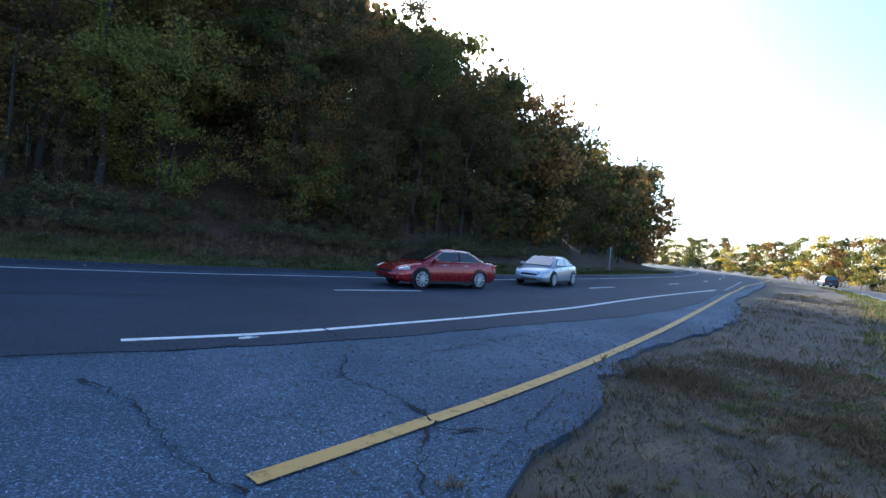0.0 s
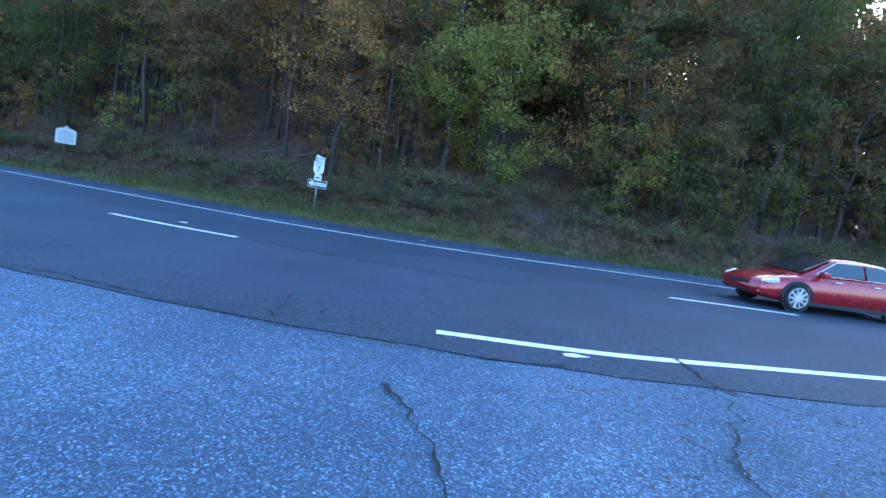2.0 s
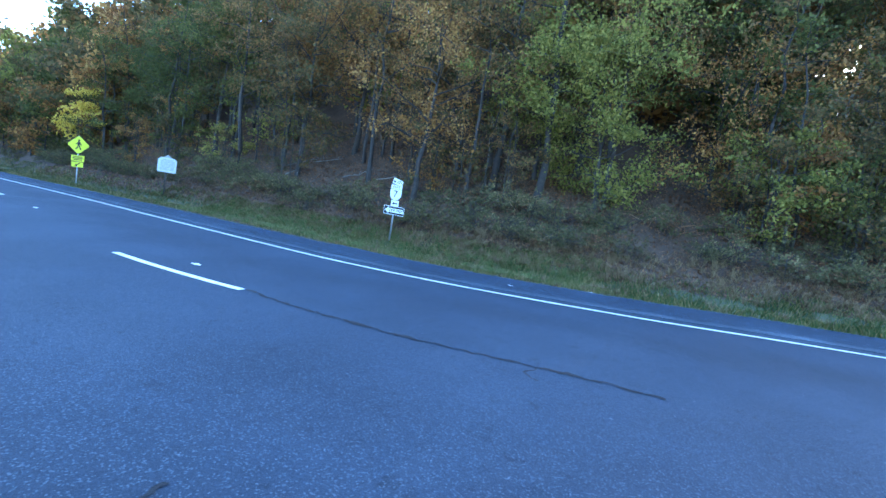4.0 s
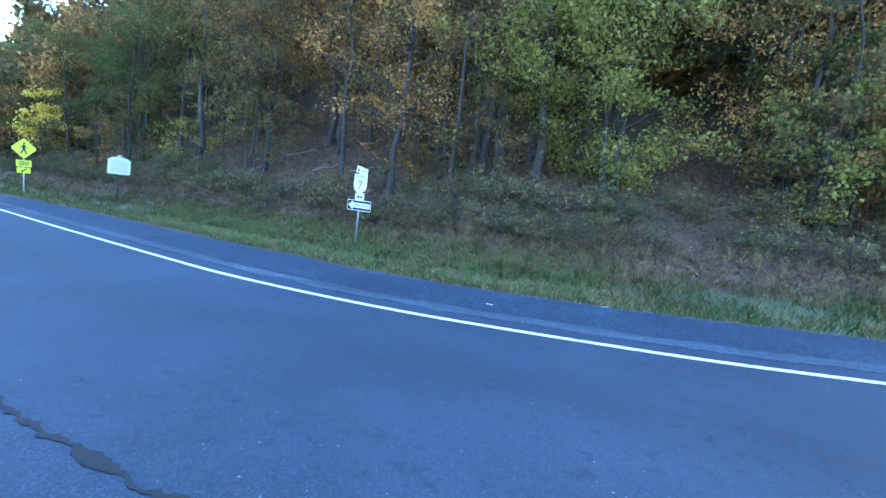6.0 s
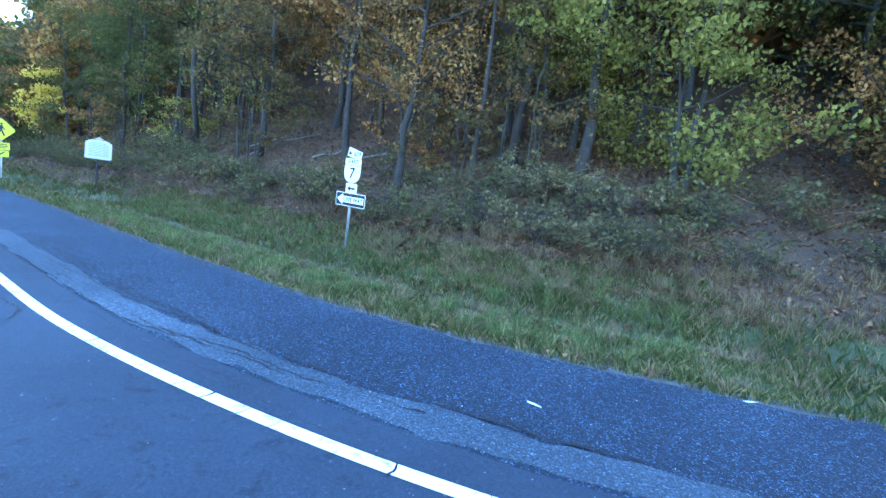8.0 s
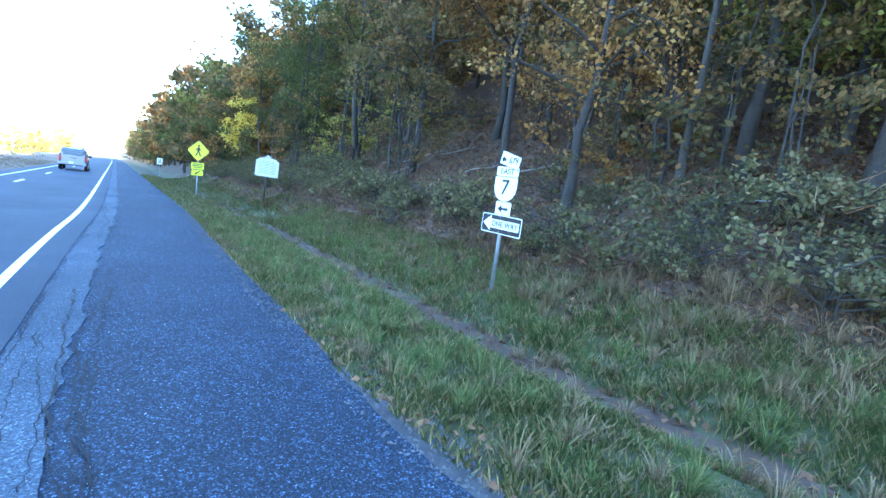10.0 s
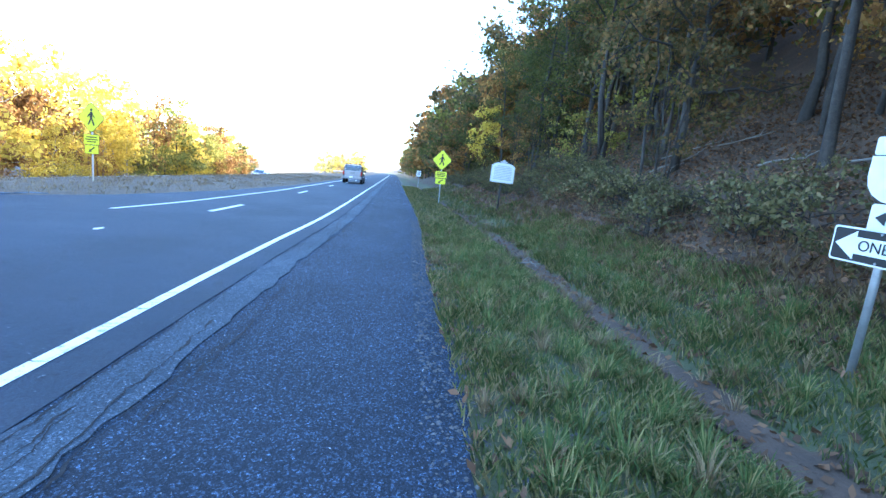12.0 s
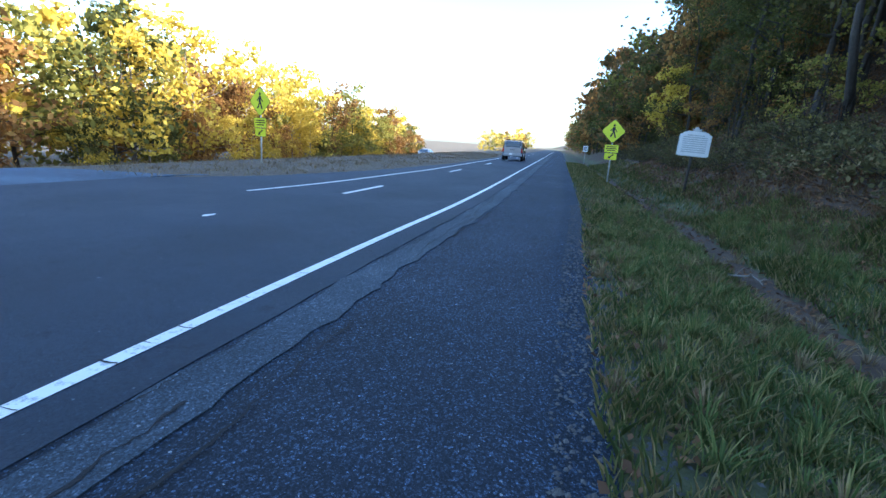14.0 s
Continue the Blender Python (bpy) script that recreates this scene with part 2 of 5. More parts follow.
def road_sd(xy):
    """s and d of many places."""
    xy = np.asarray(xy, float)
    s, d = np.empty(len(xy)), np.empty(len(xy))
    coarse = EDGE[::4]
    for i in range(0, len(xy), 4000):
        q = xy[i:i + 4000]
        k = np.argmin(((q[:, None, :] - coarse[None]) ** 2).sum(2), 1) * 4
        best = np.full(len(q), 1e18)
        kk = k.copy()
        for o in range(-4, 5):
            j = np.clip(k + o, 0, len(EDGE) - 1)
            r = ((q - EDGE[j]) ** 2).sum(1)
            kk = np.where(r < best, j, kk)
            best = np.minimum(r, best)
        v = q - EDGE[kk]
        s[i:i + 4000] = (kk - S0) * 0.5 + (v * TAN[kk]).sum(1)
        d[i:i + 4000] = (v * NOR[kk]).sum(1)
    return s, d


def step01(a, b, v):
    u = np.clip((v - a) / (b - a), 0, 1)
    return u * u * (3 - 2 * u)


# Heights from 24 out are raised so the bank holds back stray sun.
BANK_D = [3.0, 3.3, 4.8, 5.25, 5.75, 6.4, 7.2, 9.2, 12.5, 18.0, 24.0, 40.0, 90.0, 300.0]
BANK_Z = [-0.05, -0.08, -0.12, -0.32, -0.32, -0.12, 0.03, 0.85, 2.3, 4.9, 9.4, 19.5, 28.0, 28.0]


def ground_z(s, d):
    """Height of the land: level road, ditch and wooded bank on one side, the lower carriageway on the other."""
    s, d = np.asarray(s, float), np.asarray(d, float)
    z = -0.8 * step01(-14.0, -20.5, d) - 0.6 * step01(-27, -40, d) - 1.5 * step01(-11.0, -24.0, d) * step01(0, -14, s)
    up = np.interp(d, BANK_D, BANK_Z)
    steep = 1 + 0.30 * step01(-4, -20, s) - 0.70 * step01(60, 120, s) - 0.55 * step01(-55, -150, s)
    z = np.where(d > 3.0, np.where(up > 0, up * steep, up), z)
    z = z - 0.25 * np.exp(-((d + 14.8) / 1.6) ** 2) * step01(22, 34, s)
    return z


# near side of the grass median, west of the crossover and then along the yellow line
ISLAND_S = [-300, -60, -34, -22.7, -16, -12.6, 7.0, 8.3, 9.3, 14.4, 27.3, 40, 60]
ISLAND_D = [-5.0, -5.0, -5.1, -5.9, -7.1, -8.6, -13.6, -13.1, -12.3, -10.9, -8.2, -7.6, -7.4]

# ---- building helpers ----


def from_arrays(name, verts, faces, materials=()):
    me = bpy.data.meshes.new(name)
    me.from_pydata([tuple(v) for v in verts], [], [tuple(f) for f in faces])
    for m in materials:
        me.materials.append(m)
    return me


def shade(me, smooth=True):
    me.polygons.foreach_set("use_smooth", [smooth] * len(me.polygons))
    return me


def part(name, bm, material, parent=None, label="", smooth=False):
    """Link a bmesh, or a mesh, as one object under a thing or part."""
    if isinstance(bm, bpy.types.Mesh):
        me = bm
    else:
        me = bpy.data.meshes.new(name)
        bm.to_mesh(me)
        bm.free()
        me.materials.append(material)
        shade(me, smooth)
    ob = new(name, me)
    if parent:
        ob.parent = parent
    if label:
        ob["label"] = label
    return ob


def box(bm, size, at_m=Matrix(), bevel=0.0):
    r = bmesh.ops.create_cube(bm, size=1.0, matrix=at_m @ Matrix.Diagonal((*size, 1)))
    if bevel:
        edges = list({e for v in r["verts"] for e in v.link_edges})
        bmesh.ops.bevel(bm, geom=edges, offset=bevel, segments=2, affect="EDGES", profile=0.6)
    return bm


def rod(bm, a, b, r1, r2=None, sides=12):
    a, b = Vector(a), Vector(b)
    m = Matrix.Translation((a + b) / 2) @ (b - a).to_track_quat("Z", "Y").to_matrix().to_4x4()
    bmesh.ops.create_cone(bm, cap_ends=True, segments=sides, radius1=r1, radius2=r1 if r2 is None else r2, depth=(b - a).length, matrix=m)
    return bm


def plate(bm, outline, thick, m=Matrix()):
    """A flat plate from an outline in x, z, its front at y = 0 facing -y."""
    front = [bm.verts.new(m @ Vector((x, 0, z))) for x, z in outline]
    back = [bm.verts.new(m @ Vector((x, thick, z))) for x, z in outline]
    bm.faces.new(front)
    bm.faces.new(back[::-1])
    n = len(front)
    for i in range(n):
        bm.faces.new((front[i], back[i], back[(i + 1) % n], front[(i + 1) % n]))
    bmesh.ops.recalc_face_normals(bm, faces=bm.faces)
    return bm


def rounded(w, h, r, n=5):
    out = []
    for cx, cz, a0 in ((w / 2 - r, h / 2 - r, 0), (-w / 2 + r, h / 2 - r, 90), (-w / 2 + r, -h / 2 + r, 180), (w / 2 - r, -h / 2 + r, 270)):
        for k in range(n):
            a = radians(a0 + 90 * k / (n - 1))
            out.append((cx + r * math.cos(a), cz + r * math.sin(a)))
    return out


def lettering(body, size, material, parent, x, z, y=-0.006, name="lettering", squeeze=1.0):
    c = bpy.data.curves.new("text", "FONT")
    c.body, c.size, c.align_x, c.align_y, c.extrude = body, size, "CENTER", "CENTER", 0.002
    tmp = bpy.data.objects.new("text", c)
    me = bpy.data.meshes.new_from_object(tmp)
    bpy.data.objects.remove(tmp)
    me.transform(Matrix.Translation((x, y, z)) @ pose(0, 0, 0, 90) @ Matrix.Diagonal((squeeze, 1, 1, 1)))
    me.materials.clear()
    me.materials.append(material)
    return part(name, me, material, parent)


def thing(name, label, category, m, group="", kind=""):
    e = new(name)
    e.matrix_world = m
    return tagged(e, label, category, group, kind)


# ---- land ----


def axis(lo, hi, fine_lo, fine_hi, step, grow):
    mid = list(np.arange(fine_lo, fine_hi, step))
    out, k, v = [], step, fine_hi
    while v < hi:
        out.append(v)
        k *= grow
        v += k
    out.append(hi)
    low, k, v = [], step, fine_lo
    while v > lo:
        k *= grow
        v -= k
        low.append(max(v, lo))
    return np.array(low[::-1] + mid + out)


gx, gy = axis(-1800, 1800, -46, 24, 0.42, 1.08), axis(-1800, 1800, -12, 38, 0.42, 1.08)
GX, GY = np.meshgrid(gx, gy, indexing="ij")
flat = np.stack([GX.ravel(), GY.ravel()], 1)
gs, gd = road_sd(flat)
gz = ground_z(gs, gd)
rough_amt = 0.05 + 0.10 * step01(7, 12, gd)
bumps = np.array([noise.noise((x * 0.8, y * 0.8, 3.0)) + 0.5 * noise.noise((x * 2.3, y * 2.3, 7.0)) for x, y in flat])
offroad = np.clip(step01(3.1, 4.0, gd) + step01(-9.0, -11.0, gd), 0, 1) * (1 - 0.85 * np.exp(-((gd - 5.5) / 0.55) ** 2))
gz = gz + bumps * rough_amt * offroad * (np.abs(flat).max(1) < 250) - 0.06 * ((gd < 3.0) & (gd > -26.5)) * np.where((gd < np.where((gs > -12.6) & (gs < 7), -30, np.interp(gs, ISLAND_S, ISLAND_D) - 0.5)) & (gd > -15.0), 0.1, 1.0)
ny = len(gy)
quads = [(i * ny + j, (i + 1) * ny + j, (i + 1) * ny + j + 1, i * ny + j + 1) for i in range(len(gx) - 1) for j in range(ny - 1)]
ground_me = from_arrays("ground", np.column_stack([flat, gz]), quads, [M_TURF, M_WOODFLOOR, M_DIRT, M_DRYTURF, M_GRAVEL])
cent = np.array([flat[list(q)].mean(0) for q in quads])
cs, cd = road_sd(cent)
wob = np.array([noise.noise((x * 0.5, y * 0.5, 11.0)) for x, y in cent])
pick = np.zeros(len(quads), int)
pick[cd + wob * 1.1 > 7.3] = 1
pick[(np.abs(cd - 5.5 + wob * 0.15) < 0.30)] = 2
pick[cd < -4.2] = 3
pick[(cd > 1.5) & (cd + wob * 0.4 < 3.12)] = 4
ground_me.polygons.foreach_set("material_index", pick)
shade(ground_me)
tagged(new("ground", ground_me), "verge, ditch and wooded bank of turf, dirt and leaf litter", "ground", kind="structure")


def surface(s, d):
    """Height of what lies uppermost at many places: the paving, or the uneven ground beside it."""
    s, d = np.atleast_1d(np.asarray(s, float)), np.atleast_1d(np.asarray(d, float))
    xy = at(s, d)
    i = np.clip(np.searchsorted(gx, xy[:, 0]) - 1, 0, len(gx) - 2)
    j = np.clip(np.searchsorted(gy, xy[:, 1]) - 1, 0, ny - 2)
    u, v = (xy[:, 0] - gx[i]) / (gx[i + 1] - gx[i]), (xy[:, 1] - gy[j]) / (gy[j + 1] - gy[j])
    q = lambda a, b: gz[a * ny + b]
    soil = q(i, j) * (1 - u) * (1 - v) + q(i + 1, j) * u * (1 - v) + q(i, j + 1) * (1 - u) * v + q(i + 1, j + 1) * u * v
    paved = (d < 3.0) & (d > np.where((s > -13) & (s < 7), -16.4, np.interp(s, ISLAND_S, ISLAND_D)))
    return np.where(paved, ground_z(s, d), soil)


def height(x, y):
    s, d = road_sd([(x, y)])
    return float(surface(s, d)[0])


def sheet(name, s_from, s_to, d_of, cols, lift, material, label, category, step=0.5, ragged=(0.0, 0.0)):
    """A paved strip along the road; d_of(s) gives its two sides."""
    s = np.arange(s_from, s_to + step / 2, step)
    lo, hi = d_of(s)
    lo = lo + ragged[0] * np.array([noise.noise((v * 1.3, 2.0, 0)) + 0.6 * noise.noise((v * 4.1, 5.0, 0)) for v in s])
    hi = hi + ragged[1] * np.array([noise.noise((v * 1.3, 9.0, 0)) + 0.6 * noise.noise((v * 4.1, 8.0, 0)) for v in s])
    u = np.linspace(0, 1, cols + 1)
    S = np.repeat(s[:, None], cols + 1, 1)
    D = lo[:, None] * (1 - u) + hi[:, None] * u
    xy = at(S.ravel(), D.ravel())
    z = ground_z(S.ravel(), D.ravel()) + lift
    n = cols + 1
    f = [(i * n + j, (i + 1) * n + j, (i + 1) * n + j + 1, i * n + j + 1) for i in range(len(s) - 1) for j in range(cols)]
    v = np.column_stack([xy, z])
    rim = list(range(n - 1, len(v), n))
    rim2 = list(range(0, len(v), n))
    w = np.vstack([v, v[rim] - (0, 0, 0.09), v[rim2] - (0, 0, 0.09)])
    for k in range(len(s) - 1):
        a = len(v) + k
        f.append((rim[k], rim[k + 1], a + 1, a))
        a += len(s)
        f.append((rim2[k + 1], rim2[k], a, a + 1))
    me = from_arrays(name, w, f, [material])
    across = np.concatenate([np.tile(u, len(s)), np.ones(len(s)), np.zeros(len(s))])
    me.attributes.new("across", "FLOAT", "POINT").data.foreach_set("value", across)
    return tagged(new(name, me), label, category, kind="structure")


const = lambda a, b: (lambda s: (np.full(len(s), a), np.full(len(s), b)))
S_NOSE_E = 7.8


def crossover_sides(s):
    low = np.where(s < 0, -16.4 + 8.2 * step01(-11.0, -14.6, s), -16.4)
    verge = np.interp(s, [7, 8.3, 9.3, 14.4, 27.3, 40, 60], [-13.5, -13.0, -12.2, -10.8, -8.2, -7.6, -7.4])
    return np.where(s > 0, low + (verge - low) * step01(S_NOSE_E - 2.4, S_NOSE_E + 0.2, s), low), np.interp(s, [0, 5, 12, 20, 30], [-8.6, -8.8, -8.4, -7.6, -6.2])


sheet("pavement", -14.8, 130, crossover_sides, 24, 0.0, M_OLD, "weathered grey chip asphalt of the crossover and turn lane", "pavement", 0.4, (0.22, 0))
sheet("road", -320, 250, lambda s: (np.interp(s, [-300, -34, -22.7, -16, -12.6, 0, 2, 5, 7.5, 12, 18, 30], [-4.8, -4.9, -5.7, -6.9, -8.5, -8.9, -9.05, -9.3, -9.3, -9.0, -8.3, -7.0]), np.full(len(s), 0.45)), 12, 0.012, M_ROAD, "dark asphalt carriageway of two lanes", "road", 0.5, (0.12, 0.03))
sheet("road_strip", -150, 120, const(0.50, 0.90), 3, 0.0155, M_STRIP, "worn pale asphalt strip beside the edge line", "road", 0.16, (0.09, 0.12))
sheet("road_shoulder", -320, 250, lambda s: (np.full(len(s), 0.4), 3.06 - 0.25 * step01(-4, 2, s) - 0.9 * step01(14, 24, s)), 5, 0.004, M_SHOULDER, "coarse dark asphalt shoulder", "road", 0.35, (0, 0.10))
sheet("ditch_bed", -70, 10, const(5.28, 5.74), 4, 0.032, M_DIRT, "bare brown dirt bed of the narrow ditch", "ground", 0.22, (0.13, 0.13))
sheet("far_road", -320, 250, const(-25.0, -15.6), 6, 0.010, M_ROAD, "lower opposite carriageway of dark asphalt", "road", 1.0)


def ribbon(name, pts, width, lift, material, label, category, step=0.25, jag=0.0, taper=False):
    """A painted line or crack laid along a smooth path on the paving."""
    p = smooth_path(pts, step)
    t = np.gradient(p, axis=0)
    t /= np.linalg.norm(t, axis=1)[:, None] + 1e-9
    n = np.stack([-t[:, 1], t[:, 0]], 1)
    k = np.arange(len(p))
    if jag:
        p = p + n * (jag * np.array([noise.noise((i * step * 5, pts[0][0], 1)) + 0.7 * noise.noise((i * step * 17, pts[0][1], 4)) for i in k]))[:, None]
    w = np.full(len(p), width / 2)
    if taper:
        w = w * np.array([0.25 + abs(noise.noise((i * step * 3, pts[0][0] * 3, 6))) * 2.2 for i in k])
    a, b = p + n * w[:, None], p - n * w[:, None]
    za, zb = ground_z(*road_sd(a)) + lift, ground_z(*road_sd(b)) + lift
    v = np.vstack([np.column_stack([a, za]), np.column_stack([b, zb])])
    m = len(p)
    me = from_arrays(name, v, [(i, m + i, m + i + 1, i + 1) for i in range(m - 1)], [material])
    ob = new(name, me)
    return tagged(ob, label, category, kind="structure")


def along(s_from, s_to, d, step=2.0):
    s = np.arange(s_from, s_to + 0.01, step)
    return [tuple(q) for q in at(s, np.full(len(s), d))]


ribbon("edge_line", along(-250, 240, 0.0), 0.122, 0.017, M_WHITE, "continuous white edge line, worn in spots", "road marking")
SOLID = [(-1.72, 5.28), (-0.57, 6.19), (0.2, 6.93), (1.22, 8.05), (2.63, 9.6), (3.45, 10.57), (5.35, 12.8), (7.94, 16.4), (11.34, 20.95), (17.6, 28.9)]
ribbon("turn_lane_line", SOLID, 0.145, 0.017, M_WHITE, "broad white line between through lane and turn lane", "road marking")
ribbon("median_line", [(1.14, 2.44), (1.54, 2.93), (2.15, 3.70), (2.87, 4.62), (4.2, 6.45), (6.2, 9.4), (7.9, 12.0), (11.6, 17.8), (16.4, 25.4), (19.0, 29.4), (21.6, 33.4), (25.2, 39.0), (33, 50), (46, 69)],
       0.15, 0.017, M_YELLOW, "worn yellow line along the median", "road marking")
for k in range(-8, 9):
    s0 = float(np.interp(k, [-8, -1, 0, 1, 9], [-101.4, -16.2, -0.7, 10.2, 107.8]))
    lane_d = float(np.interp(s0, [-16, -1, 10, 16], [-2.95, -4.3, -3.75, -3.4]))
    ribbon("lane_dash", along(s0, s0 + 3.05, lane_d, 0.6), 0.14, 0.017, M_WHITE, "short white lane dash with worn ends", "road marking")
for k in range(12):
    u = 18.6 + 1.75 * k * 0.62, 29.8 + 1.75 * k
    ribbon("lane_dot", [u, (u[0] + 0.42, u[1] + 0.66)], 0.15, 0.017, M_WHITE, "short white dot of the turn lane line", "road marking", 0.2)
for ends in ((-200, -16), (9, 230)):
    ribbon("far_edge_line", along(*ends, -15.9, 4), 0.15, 0.014, M_WHITE, "white edge line of the opposite carriageway", "road marking")
for k in range(-6, 8):
    ribbon("far_lane_dash", along(12 * k, 12 * k + 3.4, -20.4, 1.1), 0.13, 0.014, M_WHITE, "white lane dash of the opposite carriageway", "road marking")
west = np.arange(-80, -11.5, 2.0)
ribbon("median_line", [tuple(q) for q in at(west, np.interp(west, [-60, -26.3, -15.4, -11.7], [-4.15, -4.1, -4.55, -4.9]))], 0.12, 0.017, M_WHITE, "thin worn white line along the median", "road marking")

CRACKS = [
    [(2.15, 3.65), (1.76, 4.13), (1.38, 4.46), (1.08, 4.79), (0.94, 5.83), (0.64, 6.44), (0.25, 7.07), (-0.41, 7.55)], [(1.08, 4.79), (0.7, 4.94)],
    [(1.19, 2.29), (0.73, 2.53), (0.37, 2.82), (-0.08, 3.25), (-0.56, 3.59), (-1.09, 3.88)], [(2.11, 8.24), (2.78, 7.42), (3.26, 6.91), (3.71, 6.37)],
    [(1.82, 5.86), (2.5, 6.78), (2.97, 7.5), (3.76, 8.5), (4.05, 9.25), (3.42, 10.22)], [(0.25, 7.07), (0.8, 6.43), (1.69, 6.43)], [(2.15, 3.65), (2.12, 3.04), (2.17, 2.44)],
    [(2.16, 3.47), (2.58, 3.58), (2.77, 3.57), (3.07, 4.04), (3.52, 4.94)], [(-2.78, 4.12), (-3.06, 4.2), (-3.19, 4.44), (-3.58, 4.8)], [(-2.72, 4.59), (-2.94, 4.85)],
    [(-6.39, 2.29), (-5.41, 2.83), (-4.07, 3.38), (-2.9, 3.84), (-1.93, 4.37), (-1.2, 4.83), (-0.38, 5.59)], [(-13.2, 9.2), (-12.4, 9.5), (-11.9, 9.3)],
]
WIDE_CRACK = [(-8.21, 6.78), (-7.22, 7.03), (-6.4, 7.38), (-5.81, 7.59), (-5.47, 7.77), (-4.97, 8.05), (-4.55, 8.31), (-4.12, 8.57), (-3.67, 8.83), (-2.9, 9.2)]
ribbon("crack", WIDE_CRACK, 0.062, 0.0195, M_CRACK, "wide crumbling crack along the lane joint", "crack", 0.05, 0.06, True)
ribbon("crack", [(-4.1, 8.55), (-4.0, 8.3), (-3.75, 8.2)], 0.03, 0.0195, M_CRACK, "jagged dark crack in the asphalt", "crack", 0.05, 0.06, True)
for c in CRACKS:
    ribbon("crack", c, 0.026, 0.0195, M_CRACK, "jagged dark crack in the asphalt", "crack", 0.05, 0.07, True)
crack_rng = np.random.default_rng(5)
for k in range(52):
    off = float(crack_rng.choice([crack_rng.uniform(0.25, 0.42), crack_rng.uniform(0.92, 1.08), crack_rng.uniform(0.58, 0.82)], p=[0.15, 0.3, 0.55]))
    s_a = crack_rng.uniform(-40, 12)
    n_ = int(crack_rng.integers(4, 9))
    ss = s_a + np.arange(n_) * crack_rng.uniform(0.5, 0.9)
    dd = off + np.cumsum(crack_rng.normal(size=n_) * 0.045)
    ribbon("shoulder_crack", [tuple(q) for q in at(ss, dd)], crack_rng.uniform(0.006, 0.020), 0.0205, M_CRACK, "ragged crack where the shoulder joins the road", "crack", 0.05, 0.035, True)

s_a = -9.0
while s_a < 7.0:
    s_a += crack_rng.uniform(0.3, 1.1)
    ribbon("line_crack", [tuple(q) for q in at(s_a + np.array([0, 0.02, -0.01]), np.array([-0.08, 0.0, 0.085]))], 0.012, 0.0215, M_CRACK, "fine crack across the white edge line", "crack", 0.03, 0.02, True)

# ---- plants ----


def quads_mesh(name, centres, u, v, material, fold=0.25):
    """Leaves: each a folded diamond with its own place and two half axes."""
    n = len(centres)
    w = np.cross(u, v)
    w /= np.linalg.norm(w, axis=1)[:, None] + 1e-9
    lift = w * (np.linalg.norm(v, axis=1)[:, None] * fold)
    verts = np.stack([centres - u, centres - v + lift, centres + u, centres + v + lift], 1).reshape(-1, 3)
    me = bpy.data.meshes.new(name)
    me.vertices.add(4 * n)
    me.vertices.foreach_set("co", verts.ravel())
    me.loops.add(4 * n)
    me.loops.foreach_set("vertex_index", np.arange(4 * n))
    me.polygons.add(n)
    me.polygons.foreach_set("loop_start", np.arange(n) * 4)
    me.polygons.foreach_set("loop_total", np.full(n, 4))
    me.materials.append(material)
    me.update(calc_edges=True)
    return me


def leaf_axes(rng, n, size, droop=0.3):
    u = rng.normal(size=(n, 3))
    u[:, 2] -= droop
    u /= np.linalg.norm(u, axis=1)[:, None]
    r = rng.normal(size=(n, 3))
    v = np.cross(u, r)
    v /= np.linalg.norm(v, axis=1)[:, None]
    k = size * rng.uniform(0.55, 1.35, n)[:, None]
    return u * k, v * k * 0.62


def tube(path, radii, sides=7):
    """A tapered, bent limb."""
    verts, faces = [], []
    for i, (p, r) in enumerate(zip(path, radii)):
        a = path[min(i + 1, len(path) - 1)] - path[max(i - 1, 0)]
        q = Vector(a).to_track_quat("Z", "Y")
        for k in range(sides):
            t = 2 * math.pi * k / sides
            verts.append(np.array(p) + np.array(q @ Vector((r * math.cos(t), r * math.sin(t), 0))))
    for i in range(len(path) - 1):
        for k in range(sides):
            j = (k + 1) % sides
            faces.append((i * sides + k, i * sides + j, (i + 1) * sides + j, (i + 1) * sides + k))
    return verts, faces


def join(pieces):
    verts, faces = [], []
    for v, f in pieces:
        o = len(verts)
        verts += list(v)
        faces += [tuple(i + o for i in q) for q in f]
    return verts, faces


def bend(rng, a, b, n, wander):
    p = [np.array(a) * (1 - k / n) + np.array(b) * (k / n) for k in range(n + 1)]
    return [p[0]] + [q + rng.normal(size=3) * wander * (0.4 + k / n) for k, q in enumerate(p[1:])]


